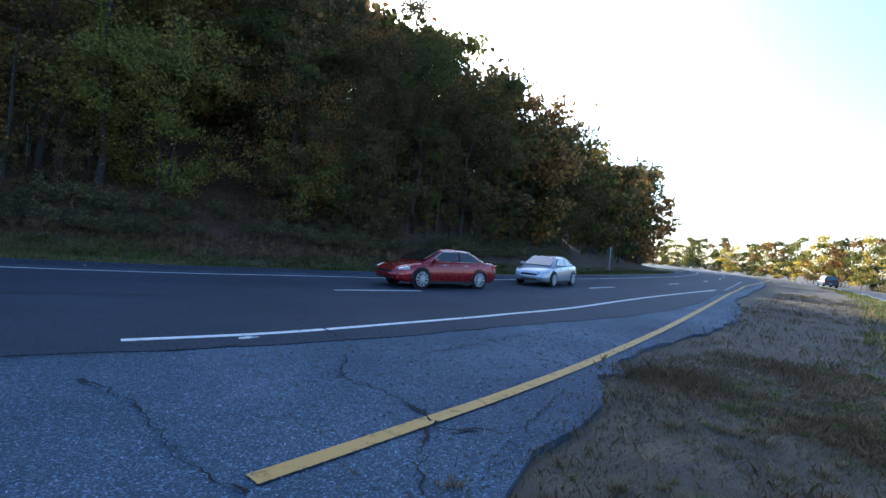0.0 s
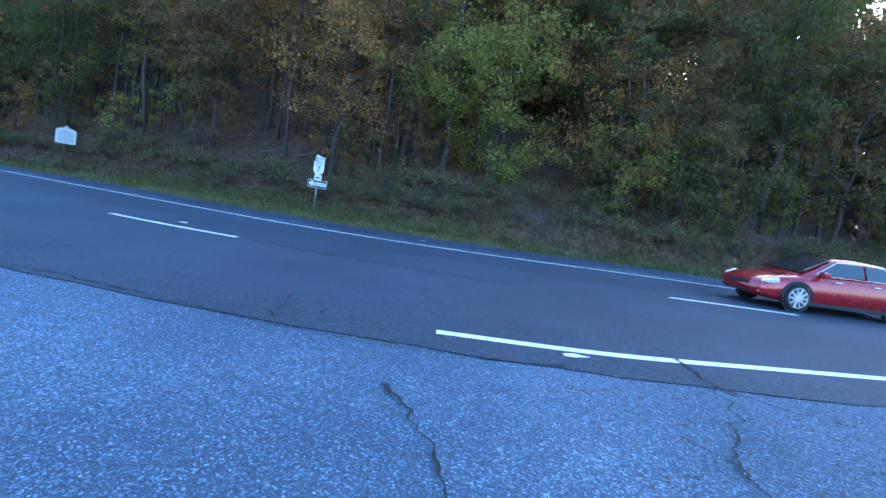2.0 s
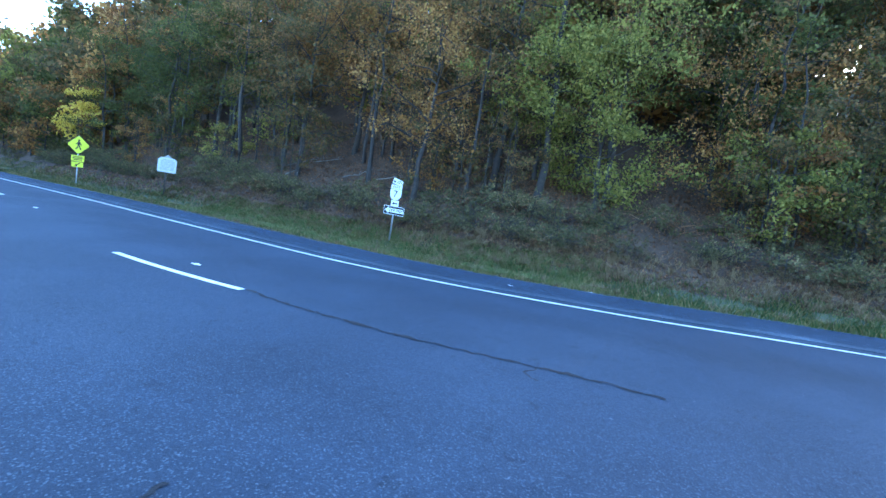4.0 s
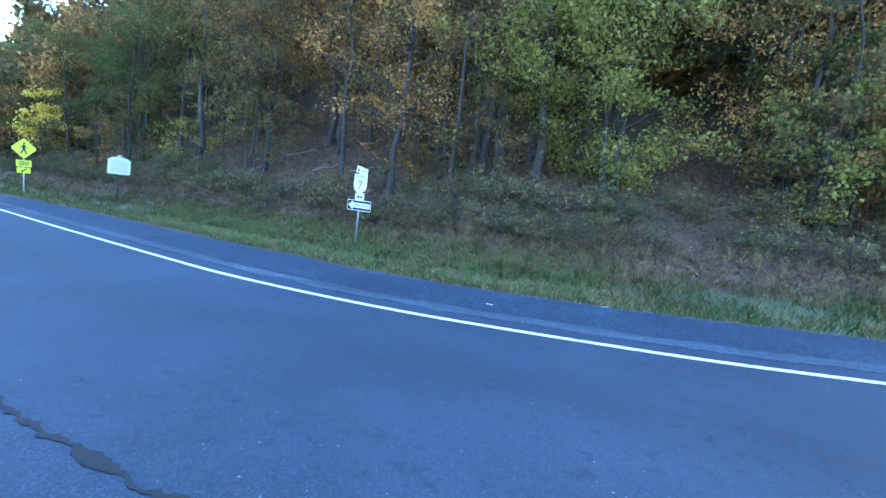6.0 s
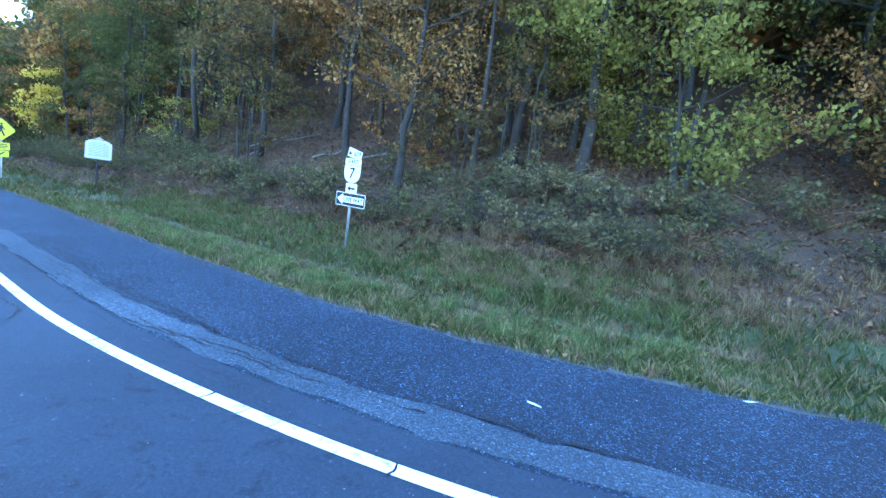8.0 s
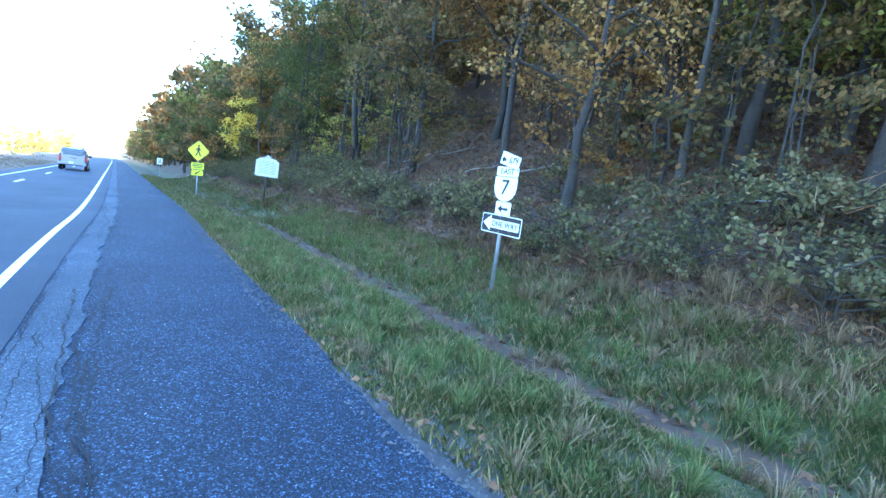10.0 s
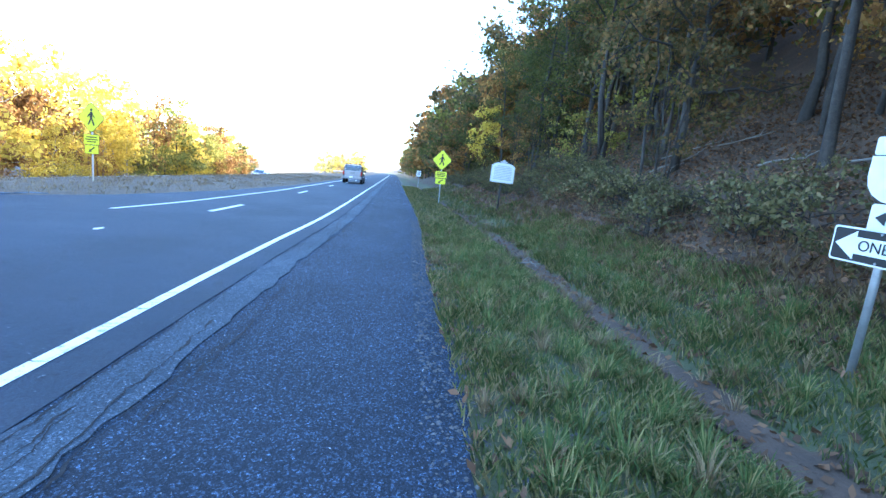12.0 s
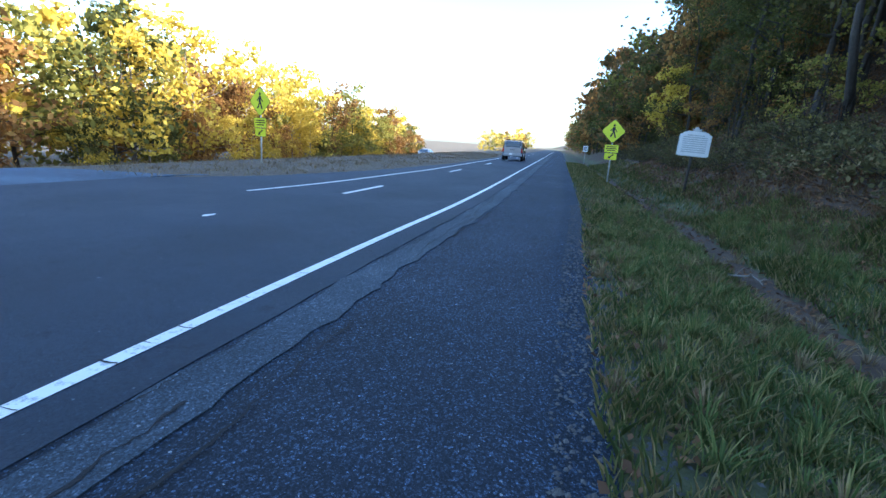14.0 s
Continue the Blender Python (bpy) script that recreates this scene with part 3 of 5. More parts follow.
def tree_meshes(seed, h, crown_r, base, leaves, size, leaf_mat, trunk_r, limbs=13, bark=None, lean=0.04, stems=1, thin=1.0, twigs=5, sides=7, spread=1.0):
    """Trunk with limbs and twigs, and a ragged crown of leaves gathered round the twigs."""
    rng = np.random.default_rng(seed)
    wood, tips = [], []
    for st in range(stems):
        foot = np.array([0, 0, -0.25]) + (rng.normal(size=3) * (0.16, 0.16, 0) if stems > 1 else 0)
        top = foot + np.array([rng.normal() * lean * h, rng.normal() * lean * h, h * (1 if st == 0 else rng.uniform(0.7, 0.95))])
        spine = bend(rng, foot, top, 8, 0.012 * h)
        rad = trunk_r * (1 if st == 0 else 0.7)
        wood.append(tube(spine, [rad * (1.25 if k == 0 else 1 - 0.9 * k / 8) + 0.008 for k in range(9)], sides))
        for k in range(max(4, limbs // stems)):
            u = base + (1 - base) * (k + rng.uniform(0, 1)) / max(4, limbs // stems)
            u = min(u, 0.985)
            i = int(u * 8)
            f = u * 8 - i
            root = spine[i] * (1 - f) + spine[min(i + 1, 8)] * f
            a = rng.uniform(0, 2 * math.pi)
            span = crown_r * (0.45 + 0.75 * math.sin(math.pi * min(0.97, (u - base) / (1 - base) * 0.8 + 0.18))) * rng.uniform(0.65, 1.15)
            end = root + np.array([math.cos(a) * span, math.sin(a) * span, span * rng.uniform(0.05, 0.7)])
            limb = bend(rng, root, end, 4, 0.05 * span)
            r0 = max(0.012, rad * (1 - 0.85 * u) * 0.55)
            wood.append(tube(limb, [r0 * (1 - 0.8 * j / 4) + 0.004 for j in range(5)], max(3, sides - 3)))
            for j in range(twigs):
                w = rng.uniform(0.3, 1.0)
                q = limb[min(3, int(w * 4))] * (1 - (w * 4) % 1) + limb[min(4, int(w * 4) + 1)] * ((w * 4) % 1)
                e = q + rng.normal(size=3) * span * 0.27 * np.array([1, 1, 0.7])
                tw = bend(rng, q, e, 2, 0.03 * span)
                wood.append(tube(tw, [r0 * 0.35 + 0.003, r0 * 0.22 + 0.003, 0.003], 3))
                tips += [tw[1], tw[2], tw[2]]
            tips.append(limb[4])
    tips = np.array(tips)
    tips = tips[rng.random(len(tips)) < thin * 0.8]
    c = tips[rng.integers(0, len(tips), leaves)] + rng.normal(size=(leaves, 3)) * crown_r * spread * np.array([0.10, 0.10, 0.065])
    low = c[:, 2] > 0.15
    c = c[low]
    u, v = leaf_axes(rng, len(c), size)
    vv, ff = join(wood)
    return shade(from_arrays("trunk", vv, ff, [bark or M_BARK])), quads_mesh("crown", c, u, v, leaf_mat)


def tree(name, meshes, label, category="tree", group=""):
    e = thing(name, label, category, Matrix(), group)
    part("trunk", meshes[0], None, e)
    part("crown", meshes[1], None, e)
    return e


def recoloured(meshes, material, bark=None):
    a, b = meshes[0].copy(), meshes[1].copy()
    b.materials[0] = material
    if bark:
        a.materials[0] = bark
    return a, b


rng = np.random.default_rng(11)
full = [tree_meshes(20 + k, h, r, b, 6600, 0.080, L_GREEN, tr, 16) for k, (h, r, b, tr) in enumerate([(11.5, 2.9, 0.20, 0.13), (12.5, 3.2, 0.26, 0.15), (10.0, 2.7, 0.14, 0.11), (13.0, 3.0, 0.34, 0.15)])]
lite = [tree_meshes(40 + k, h, r, b, 1700, 0.235, L_GREEN, tr, 14, twigs=2, sides=5, spread=1.7) for k, (h, r, b, tr) in enumerate([(12.0, 3.4, 0.06, 0.15), (10.5, 3.3, 0.05, 0.13), (12.5, 3.6, 0.08, 0.16)])]
low = [tree_meshes(60 + k, h, r, b, 1500, 0.072, L_GREEN, 0.04, 9, stems=3, twigs=3, sides=5) for k, (h, r, b) in enumerate([(4.6, 1.5, 0.12), (3.6, 1.7, 0.08), (5.6, 1.6, 0.2)])]
distant = [tree_meshes(160 + k, h, r, b, 640, 0.37, L_GREEN, tr, 10, twigs=1, sides=4, spread=1.8) for k, (h, r, b, tr) in enumerate([(12.0, 3.4, 0.06, 0.15), (10.5, 3.3, 0.05, 0.13), (12.5, 3.6, 0.08, 0.16)])]
KINDS = [(L_GREEN, "dark green leafy tree on the wooded bank"), (L_RUST, "tree turning from green to rust on the wooded bank"),
         (L_ORANGE, "orange-brown autumn tree on the wooded bank"), (L_LIME, "yellow-green autumn tree on the wooded bank")]
SUNNY = [(L_YELLOW, "golden tree in evening sun beyond the far carriageway"), (L_LIME, "yellow-green tree in evening sun beyond the far carriageway"),
         (L_ORANGE, "orange autumn tree in evening sun beyond the far carriageway"), (L_GREEN, "green tree in evening sun beyond the far carriageway")]
stock = {}
for size, src in (("full", full), ("lite", lite), ("low", low)):
    for i, m in enumerate(src):
        for j, (lm, lab) in enumerate(KINDS):
            stock[size, i, j] = (recoloured(m, lm), lab if size != "low" else lab.replace("tree", "sapling"))
broad = [tree_meshes(90 + k, h, r, 0.04, 2100, 0.25, L_YELLOW, 0.14, 16, twigs=3, sides=5, spread=1.6) for k, (h, r) in enumerate([(11.5, 3.7), (10.0, 3.6), (12.5, 3.8)])]
for i, m in enumerate(broad):
    for j, (lm, lab) in enumerate(SUNNY):
        stock["sunny", i, j] = (recoloured(m, lm, M_PALEBARK if j == 0 else None), lab)
made = {}


def plant(size, i, j, x, y, scale=1.0, turn=0.0, name="tree", sink=0.0, label="", group="trees of the wooded bank"):
    key = (size, i, j)
    m = pose(x, y, height(x, y) - sink, 0, 0, turn) @ Matrix.Scale(scale, 4)
    if key not in made:
        meshes, lab = stock[key]
        made[key] = tree(name, meshes, lab, "sapling" if size == "low" else "tree", group)
        made[key].matrix_world = m
        return made[key]
    src = made[key]
    keep = src.scale.copy()
    src.scale = (1, 1, 1)
    ob = copy_thing(src, m)
    src.scale = keep
    return ob


def colour_for(s):
    """Greener where the road bends away, browner and more orange along the middle of the bank."""
    w = [0.36, 0.40, 0.15, 0.09] if s > 14 else ([0.12, 0.46, 0.30, 0.12] if s > -26 else [0.25, 0.40, 0.22, 0.13])
    return int(rng.choice(4, p=w))


def top_scale(s):
    return float(np.interp(s, [-150, -70, -35, -10, 18, 32, 48, 64, 120, 170], [1.05, 1.12, 1.05, 1.06, 1.26, 1.26, 1.02, 1.04, 1.4, 1.2]))


class Mass:
    """Distant trees, past counting, gathered into one mesh."""
    def __init__(self):
        self.co, self.sizes, self.mats, self.total = [], [], [], 0

    def add(self, meshes, m, slots, keep, wood=True):
        for me, slot, k in ((meshes[0], 0, 1.0), (meshes[1], slots, keep))[0 if wood else 1:]:
            v = np.empty(len(me.vertices) * 3)
            me.vertices.foreach_get("co", v)
            idx = np.empty(len(me.loops), int)
            me.loops.foreach_get("vertex_index", idx)
            idx = idx.reshape(-1, 4)
            if k < 1:
                idx = idx[np.random.default_rng(len(self.mats)).random(len(idx)) < k]
            q = v.reshape(-1, 3)[idx].reshape(-1, 3)
            q = q @ np.array(m.to_3x3()).T + np.array(m.translation)
            self.co.append(q)
            self.mats.append(np.full(len(idx), slot))

    def done(self, name, label, materials):
        co, mats = np.vstack(self.co), np.concatenate(self.mats)
        n = len(mats)
        me = bpy.data.meshes.new(name)
        me.vertices.add(4 * n)
        me.vertices.foreach_set("co", co.ravel())
        me.loops.add(4 * n)
        me.loops.foreach_set("vertex_index", np.arange(4 * n))
        me.polygons.add(n)
        me.polygons.foreach_set("loop_start", np.arange(n) * 4)
        me.polygons.foreach_set("loop_total", np.full(n, 4))
        for q in materials:
            me.materials.append(q)
        me.polygons.foreach_set("material_index", mats)
        me.update(calc_edges=True)
        return tagged(new(name, me), label, "trees", kind="stuff")


def mass_row(mass, stations, d0, spread, scale_of, colour_of, keep=0.5, wood=True):
    for s in stations:
        ss, dd = s + rng.uniform(-1.8, 1.8), d0 + rng.uniform(-spread, spread)
        x, y = at(np.array([ss]), np.array([dd]))[0]
        m = pose(x, y, height(x, y), 0, 0, rng.uniform(0, 360)) @ Matrix.Scale(scale_of(ss) * rng.uniform(0.78, 1.12), 4)
        mass.add(distant[int(rng.integers(0, 3))], m, 1 + colour_of(ss), keep, wood)


for row, d0 in enumerate((12.8, 16.6)):
    gap = (3.5, 3.4)[row]
    for s in np.arange(-66, 64, gap):
        ss, dd = s + rng.uniform(-1.3, 1.3), d0 + rng.uniform(-1.6, 1.6)
        x, y = at(np.array([ss]), np.array([dd]))[0]
        if math.hypot(x + 12.6, y - 24.0) < 3.2 or math.hypot(x + 19.2, y - 22.5) < 2.0 or (-30 < x < -16 and dd < 15.0) or (-13.5 < x < -3.0 and row == 0):
            continue
        near = -42 < s < 34
        plant("full" if near else "lite", int(rng.integers(0, 4 if near else 3)), colour_for(ss), x, y, top_scale(ss) * rng.uniform(0.8, 1.12), rng.uniform(0, 360))
mass = Mass()
# Rows past 28 include some added to stop sun leaking onto the road.
for d0, gap in ((21.0, 3.6), (26.5, 3.6), (30.0, 4.0), (34.0, 4.0), (38.0, 4.4), (43.0, 5.0)):
    mass_row(mass, np.arange(-68, 66, gap), d0, 1.6, lambda s: top_scale(s) * (1 if d0 < 30 else 0.85), colour_for, 1.0 if d0 < 30 else 0.6, d0 < 25)
for d0 in (9.6, 12.5, 17.0, 24.0):
    mass_row(mass, list(np.arange(-310, -175, 6.5)) + list(np.arange(-175, -66, 4.6)) + list(np.arange(64, 122, 4.6)), d0, 1.5, top_scale, colour_for, 0.85)
# Unseen back rows, added only to keep sun patches off the road.
for d0 in (48.0, 53.0, 59.0):
    mass_row(mass, np.arange(-35, 45, 3.4), d0, 1.8, lambda s: top_scale(s) * 0.85, colour_for, 0.6)
mass.done("distant_trees", "deep autumn wood of green, rust and orange trees up the bank, with unseen sun-blocking rows behind", [M_BARK] + [k[0] for k in KINDS])
for s in np.arange(-68, -34, 3.2):
    ss, dd = s + rng.uniform(-1, 1), rng.uniform(9.3, 11.0)
    x, y = at(np.array([ss]), np.array([dd]))[0]
    if math.hypot(x + 34.1, y - 11.0) > 4 and not -62 < x < -44:
        plant("lite", int(rng.integers(0, 3)), colour_for(ss), x, y, rng.uniform(0.55, 0.85), rng.uniform(0, 360))
for lap in range(2):
    for s in np.arange(-62, 56, 2.6):
        ss, dd = s + rng.uniform(-1.2, 1.2), (rng.uniform(10.2, 12.6), rng.uniform(12.5, 16.5))[lap]
        x, y = at(np.array([ss]), np.array([dd]))[0]
        if (ss < 14 and rng.random() < (0.45 if lap == 0 else 0.3)) or (-31 < x < -16.5 and rng.random() < (0.6 if lap == 0 else 0.2)) or math.hypot(x + 19.2, y - 22.5) < 1.6 or math.hypot(x + 11.8, y - 22.0) < 4.2:
            continue
        plant("low", int(rng.integers(0, 3)), colour_for(ss), x, y, rng.uniform(0.75, 1.35), rng.uniform(0, 360), "sapling", group="saplings on the bank")

# Trees added to plug a gap where sun would reach the road.
for x, y, size, k in ((-4.8, 34.0, "full", 1.0), (-5.4, 31.6, "full", 0.72), (-3.6, 30.0, "low", 1.4), (-4.9, 36.5, "full", 1.05)):
    plant(size, 1, 1, x, y, k, 70 * x)

# trees that stand out
lime = tree("tree", tree_meshes(81, 8.6, 3.6, 0.04, 15000, 0.078, L_LIME, 0.09, 26, stems=3), "broad yellow-green tree with low spreading branches on the bank")
lime.matrix_world = pose(-13.0, 23.8, height(-13.0, 23.8), 0, 0, 40)
orange = tree("tree", tree_meshes(82, 9.5, 3.6, 0.30, 5600, 0.070, L_ORANGE, 0.15, 16, thin=0.7), "tree with thin orange-brown autumn leaves on the bank")
orange.matrix_world = pose(-20.8, 19.0, height(-20.8, 19.0), 0, 0, 10)
for sx, sy, h, r, n, lm, lab, seed in ((-9.6, 28.6, 8.5, 3.0, 7000, L_ORANGE, "orange-brown tree with low leafy branches on the bank", 85), (-7.2, 27.0, 4.6, 2.2, 4200, L_LIME, "yellow-green shrubby tree at the foot of the bank", 86),
                                        (-23.5, 20.8, 9.0, 2.8, 4600, L_RUST, "rust-brown tree with thin leaves on the bank", 87), (-4.2, 29.5, 7.5, 2.8, 6000, L_RUST, "rust and green tree with low branches on the bank", 88)):
    t = tree("tree", tree_meshes(seed, h, r, 0.08, n, 0.070, lm, 0.08, 20, stems=2), lab)
    t.matrix_world = pose(sx, sy, height(sx, sy), 0, 0, seed)
gold = tree("bush", tree_meshes(83, 5.6, 2.3, 0.10, 2600, 0.13, L_YELLOW, 0.06, 11, stems=3), "golden yellow bush at the edge of the wood", "bush")
gx0, gy0 = -58.5, 7.6
gold.matrix_world = pose(gx0, gy0, height(gx0, gy0) + 0.6, 0, 0, 0)
for x, y, h, r, tilt, bark in ((-25.4, 19.1, 12.5, 0.14, 1, M_BARK), (-18.5, 20.5, 12, 0.10, 0, M_BARK), (-28.3, 20.4, 11, 0.13, 1, M_BARK), (-18.6, 22.4, 13, 0.20, 0, M_BARK), (-41.6, 18.4, 12, 0.14, 0, M_BARK),
                               (-7.7, 36.1, 13.0, 0.12, 5, M_PALEBARK), (-8.9, 38.2, 12.5, 0.09, 3, M_PALEBARK), (-6.3, 34.5, 11, 0.07, 8, M_PALEBARK), (-8.4, 27.5, 12, 0.10, 4, M_BARK), (-36.0, 17.5, 9, 0.11, -3, M_BARK)):
    t = tree("tree", tree_meshes(int(400 + x * 7), h, 1.8, 0.55, 700, 0.10, L_RUST, r, 10, bark, 0.015), "slender bare-trunked tree with sparse leaves" if bark is M_BARK else "slender pale-trunked tree leaning among the others")
    t.matrix_world = pose(x, y, height(x, y), 0, tilt, 0)
poles = [tree("tree", tree_meshes(470 + k, h, 1.7, b, 900, 0.09, lm, r, 9, M_BARK, 0.03), "slender bare-trunked tree with thin foliage high up", group="slender trees of the wooded bank")
         for k, (h, b, r, lm) in enumerate(((12.0, 0.55, 0.10, L_RUST), (10.0, 0.48, 0.07, L_GREEN), (13.0, 0.60, 0.13, L_ORANGE), (9.0, 0.5, 0.055, L_RUST)))]
for k, s in enumerate(np.arange(-50, 34, 3.1)):
    ss, dd = s + rng.uniform(-0.7, 0.7), rng.choice([rng.uniform(10.6, 14), rng.uniform(13, 20)])
    x, y = at(np.array([ss]), np.array([dd]))[0]
    m = pose(x, y, height(x, y), rng.uniform(-4, 4), rng.uniform(-4, 4), rng.uniform(0, 360))
    if k < 4:
        poles[k].matrix_world = m
    elif math.hypot(x + 13.0, y - 23.0) > 5.0:
        copy_thing(poles[k % 4], m @ Matrix.Scale(rng.uniform(0.8, 1.15), 4))
sap = tree("sapling", tree_meshes(84, 3.4, 0.9, 0.86, 320, 0.07, L_BUSH, 0.035, 6, M_PALEBARK, 0.02), "thin straight sapling with a small tuft of leaves", "sapling")
sap.matrix_world = pose(-19.2, 22.5, height(-19.2, 22.5), 0, 0, 0)

# the sunlit wood beyond the far carriageway
sunny_scale = lambda s: float(np.interp(s, [-118, -85, -40, 0, 60, 235], [0.6, 0.78, 0.92, 0.98, 0.8, 0.85]))
sunny_colour = lambda s: int(rng.choice(4, p=[0.46, 0.22, 0.26, 0.06]))
far_colour = lambda s: int(rng.choice(4, p=[0.2, 0.25, 0.27, 0.28]))
for s in np.arange(-100, 2, 4.4):
    x, y = at(np.array([s + rng.uniform(-1.8, 1.8)]), np.array([-29.8 + rng.uniform(-1.6, 1.6)]))[0]
    plant("sunny", int(rng.integers(0, 3)), sunny_colour(s), x, y, sunny_scale(s) * rng.uniform(0.7, 1.1), rng.uniform(0, 360), group="sunlit trees beyond the far road")
for s in np.arange(-104, 0, 3.4):
    x, y = at(np.array([s + rng.uniform(-1.5, 1.5)]), np.array([-27.9 + rng.uniform(-0.5, 0.5)]))[0]
    plant("sunny", int(rng.integers(0, 3)), sunny_colour(s), x, y, rng.uniform(0.26, 0.45), rng.uniform(0, 360), group="sunlit trees beyond the far road")
mass = Mass()
for d0, gap in ((-34, 3.6), (-40, 4.2), (-48, 5.0)):
    mass_row(mass, np.arange(-118, 12, gap), d0, 2.0, sunny_scale, sunny_colour, 1.0, d0 > -38)
for d0, gap in ((-29, 5.0), (-35, 5.5), (-43, 6.0)):
    mass_row(mass, np.arange(60, 240, gap), d0, 2.0, sunny_scale, far_colour, 1.0)
for d0 in (-16.0, -24.0, -31.0):
    mass_row(mass, np.arange(-310, -215, 6), d0, 2.5, lambda s: 0.75, sunny_colour, 0.6)
mass_row(mass, np.arange(58, 240, 5), -27.5, 1.0, lambda s: 0.42, far_colour, 1.0)
mass.done("sunlit_trees", "sunlit golden, orange and green wood in the distance", [M_PALEBARK] + [k[0] for k in SUNNY])

# undergrowth
bushes = []
for k in range(4):
    bm_w, bm_l = tree_meshes(140 + k, 1.15, 1.05, 0.05, 760, 0.052, L_BUSH, 0.012, 12, stems=5, twigs=1, sides=4)
    bushes.append(tree("bramble_bush", (bm_w, bm_l), "low tangled grey-green bramble bush on the bank", "bush", "brambles on the bank"))
for k in (0, 2):
    dry = recoloured((bushes[k].children[0].data, bushes[k].children[1].data), L_LITTER)
    bushes.append(tree("bramble_bush", dry, "low tangle of dry brown stems and leaves on the bank", "bush", "brambles on the bank"))
for b_ in bushes:
    for o in b_.children:
        o["kind"] = "stuff"
        o.name = "stem_tangle" if o.name.startswith("trunk") else "foliage"
for k, s in enumerate(np.arange(-58, 48, 0.55)):
    ss, dd = s + rng.uniform(-0.5, 0.5), rng.choice([rng.uniform(8.4, 9.6), rng.uniform(9.2, 12.0)])
    x, y = at(np.array([ss]), np.array([dd]))[0]
    m = pose(x, y, height(x, y) - 0.05, 0, 0, rng.uniform(0, 360)) @ Matrix.Scale(rng.uniform(0.5, 1.15), 4)
    if k < 6:
        bushes[k].matrix_world = m
    else:
        src = bushes[k % 6]
        keep = src.scale.copy()
        src.scale = (1, 1, 1)
        copy_thing(src, m)
        src.scale = keep


def blades(name, s_rng, d_rng, n, hgt, material, label, clump=0.0, keep=None, seed=1):
    g = np.random.default_rng(seed)
    s, d = g.uniform(*s_rng, n), g.uniform(*d_rng, n)
    if clump:
        c = g.integers(0, max(1, int(n / 26)), n)
        cs_, cd_ = g.uniform(*s_rng, n), g.uniform(*d_rng, n)
        pick_ = g.random(n) < 0.7
        s = np.where(pick_, cs_[c] + g.normal(size=n) * clump, s)
        d = np.where(pick_, cd_[c] + g.normal(size=n) * clump, d)
    ok = (d > d_rng[0]) & (d < d_rng[1])
    if keep:
        ok &= keep(s, d, g)
    s, d = s[ok], d[ok]
    n = len(s)
    xy = at(s, d)
    z = surface(s, d) - 0.02
    a = g.uniform(0, 2 * math.pi, n)
    hh = hgt * g.uniform(0.45, 1.3, n) * (0.75 + 0.5 * np.array([noise.noise((p[0] * 0.9, p[1] * 0.9, 5)) for p in xy]))
    w = 0.0032 + 0.003 * g.random(n)
    lean_ = hh * g.uniform(0.15, 0.75, n)
    side = np.stack([-np.sin(a), np.cos(a), np.zeros(n)], 1) * w[:, None]
    fwd = np.stack([np.cos(a), np.sin(a), np.zeros(n)], 1)
    root = np.column_stack([xy, z])
    mid_ = root + fwd * (lean_ * 0.35)[:, None] + np.array([0, 0, 1]) * (hh * 0.6)[:, None]
    tip = root + fwd * lean_[:, None] + np.array([0, 0, 1]) * hh[:, None]
    v = np.stack([root - side, root + side, mid_ + side * 0.8, tip, mid_ - side * 0.8], 1).reshape(-1, 3)
    me = bpy.data.meshes.new(name)
    me.vertices.add(5 * n)
    me.vertices.foreach_set("co", v.ravel())
    me.loops.add(5 * n)
    me.loops.foreach_set("vertex_index", np.arange(5 * n))
    me.polygons.add(n)
    me.polygons.foreach_set("loop_start", np.arange(n) * 5)
    me.polygons.foreach_set("loop_total", np.full(n, 5))
    me.materials.append(material)
    me.update(calc_edges=True)
    return tagged(new(name, me), label, "grass", kind="stuff")


blades("verge_grass", (-15, 8), (2.98, 5.3), 52000, 0.15, L_GRASS, "green verge grass beside the shoulder", 0.10, seed=2)
blades("bank_grass", (-17, 8), (5.8, 8.3), 36000, 0.19, L_GRASS, "tufted grass on the foot of the bank", 0.13, seed=3)
blades("verge_grass", (-60, -14), (2.95, 5.0), 14000, 0.22, L_GRASS, "green verge grass further along the shoulder", 0.16, seed=4)
blades("bank_grass", (-60, -16), (5.4, 8.4), 9000, 0.30, L_GRASS, "tufted grass along the ditch", 0.2, seed=5)
blades("verge_grass", (8, 34), (2.75, 7.8), 26000, 0.22, L_GRASS, "tall verge grass where the road bends", 0.2, seed=6)
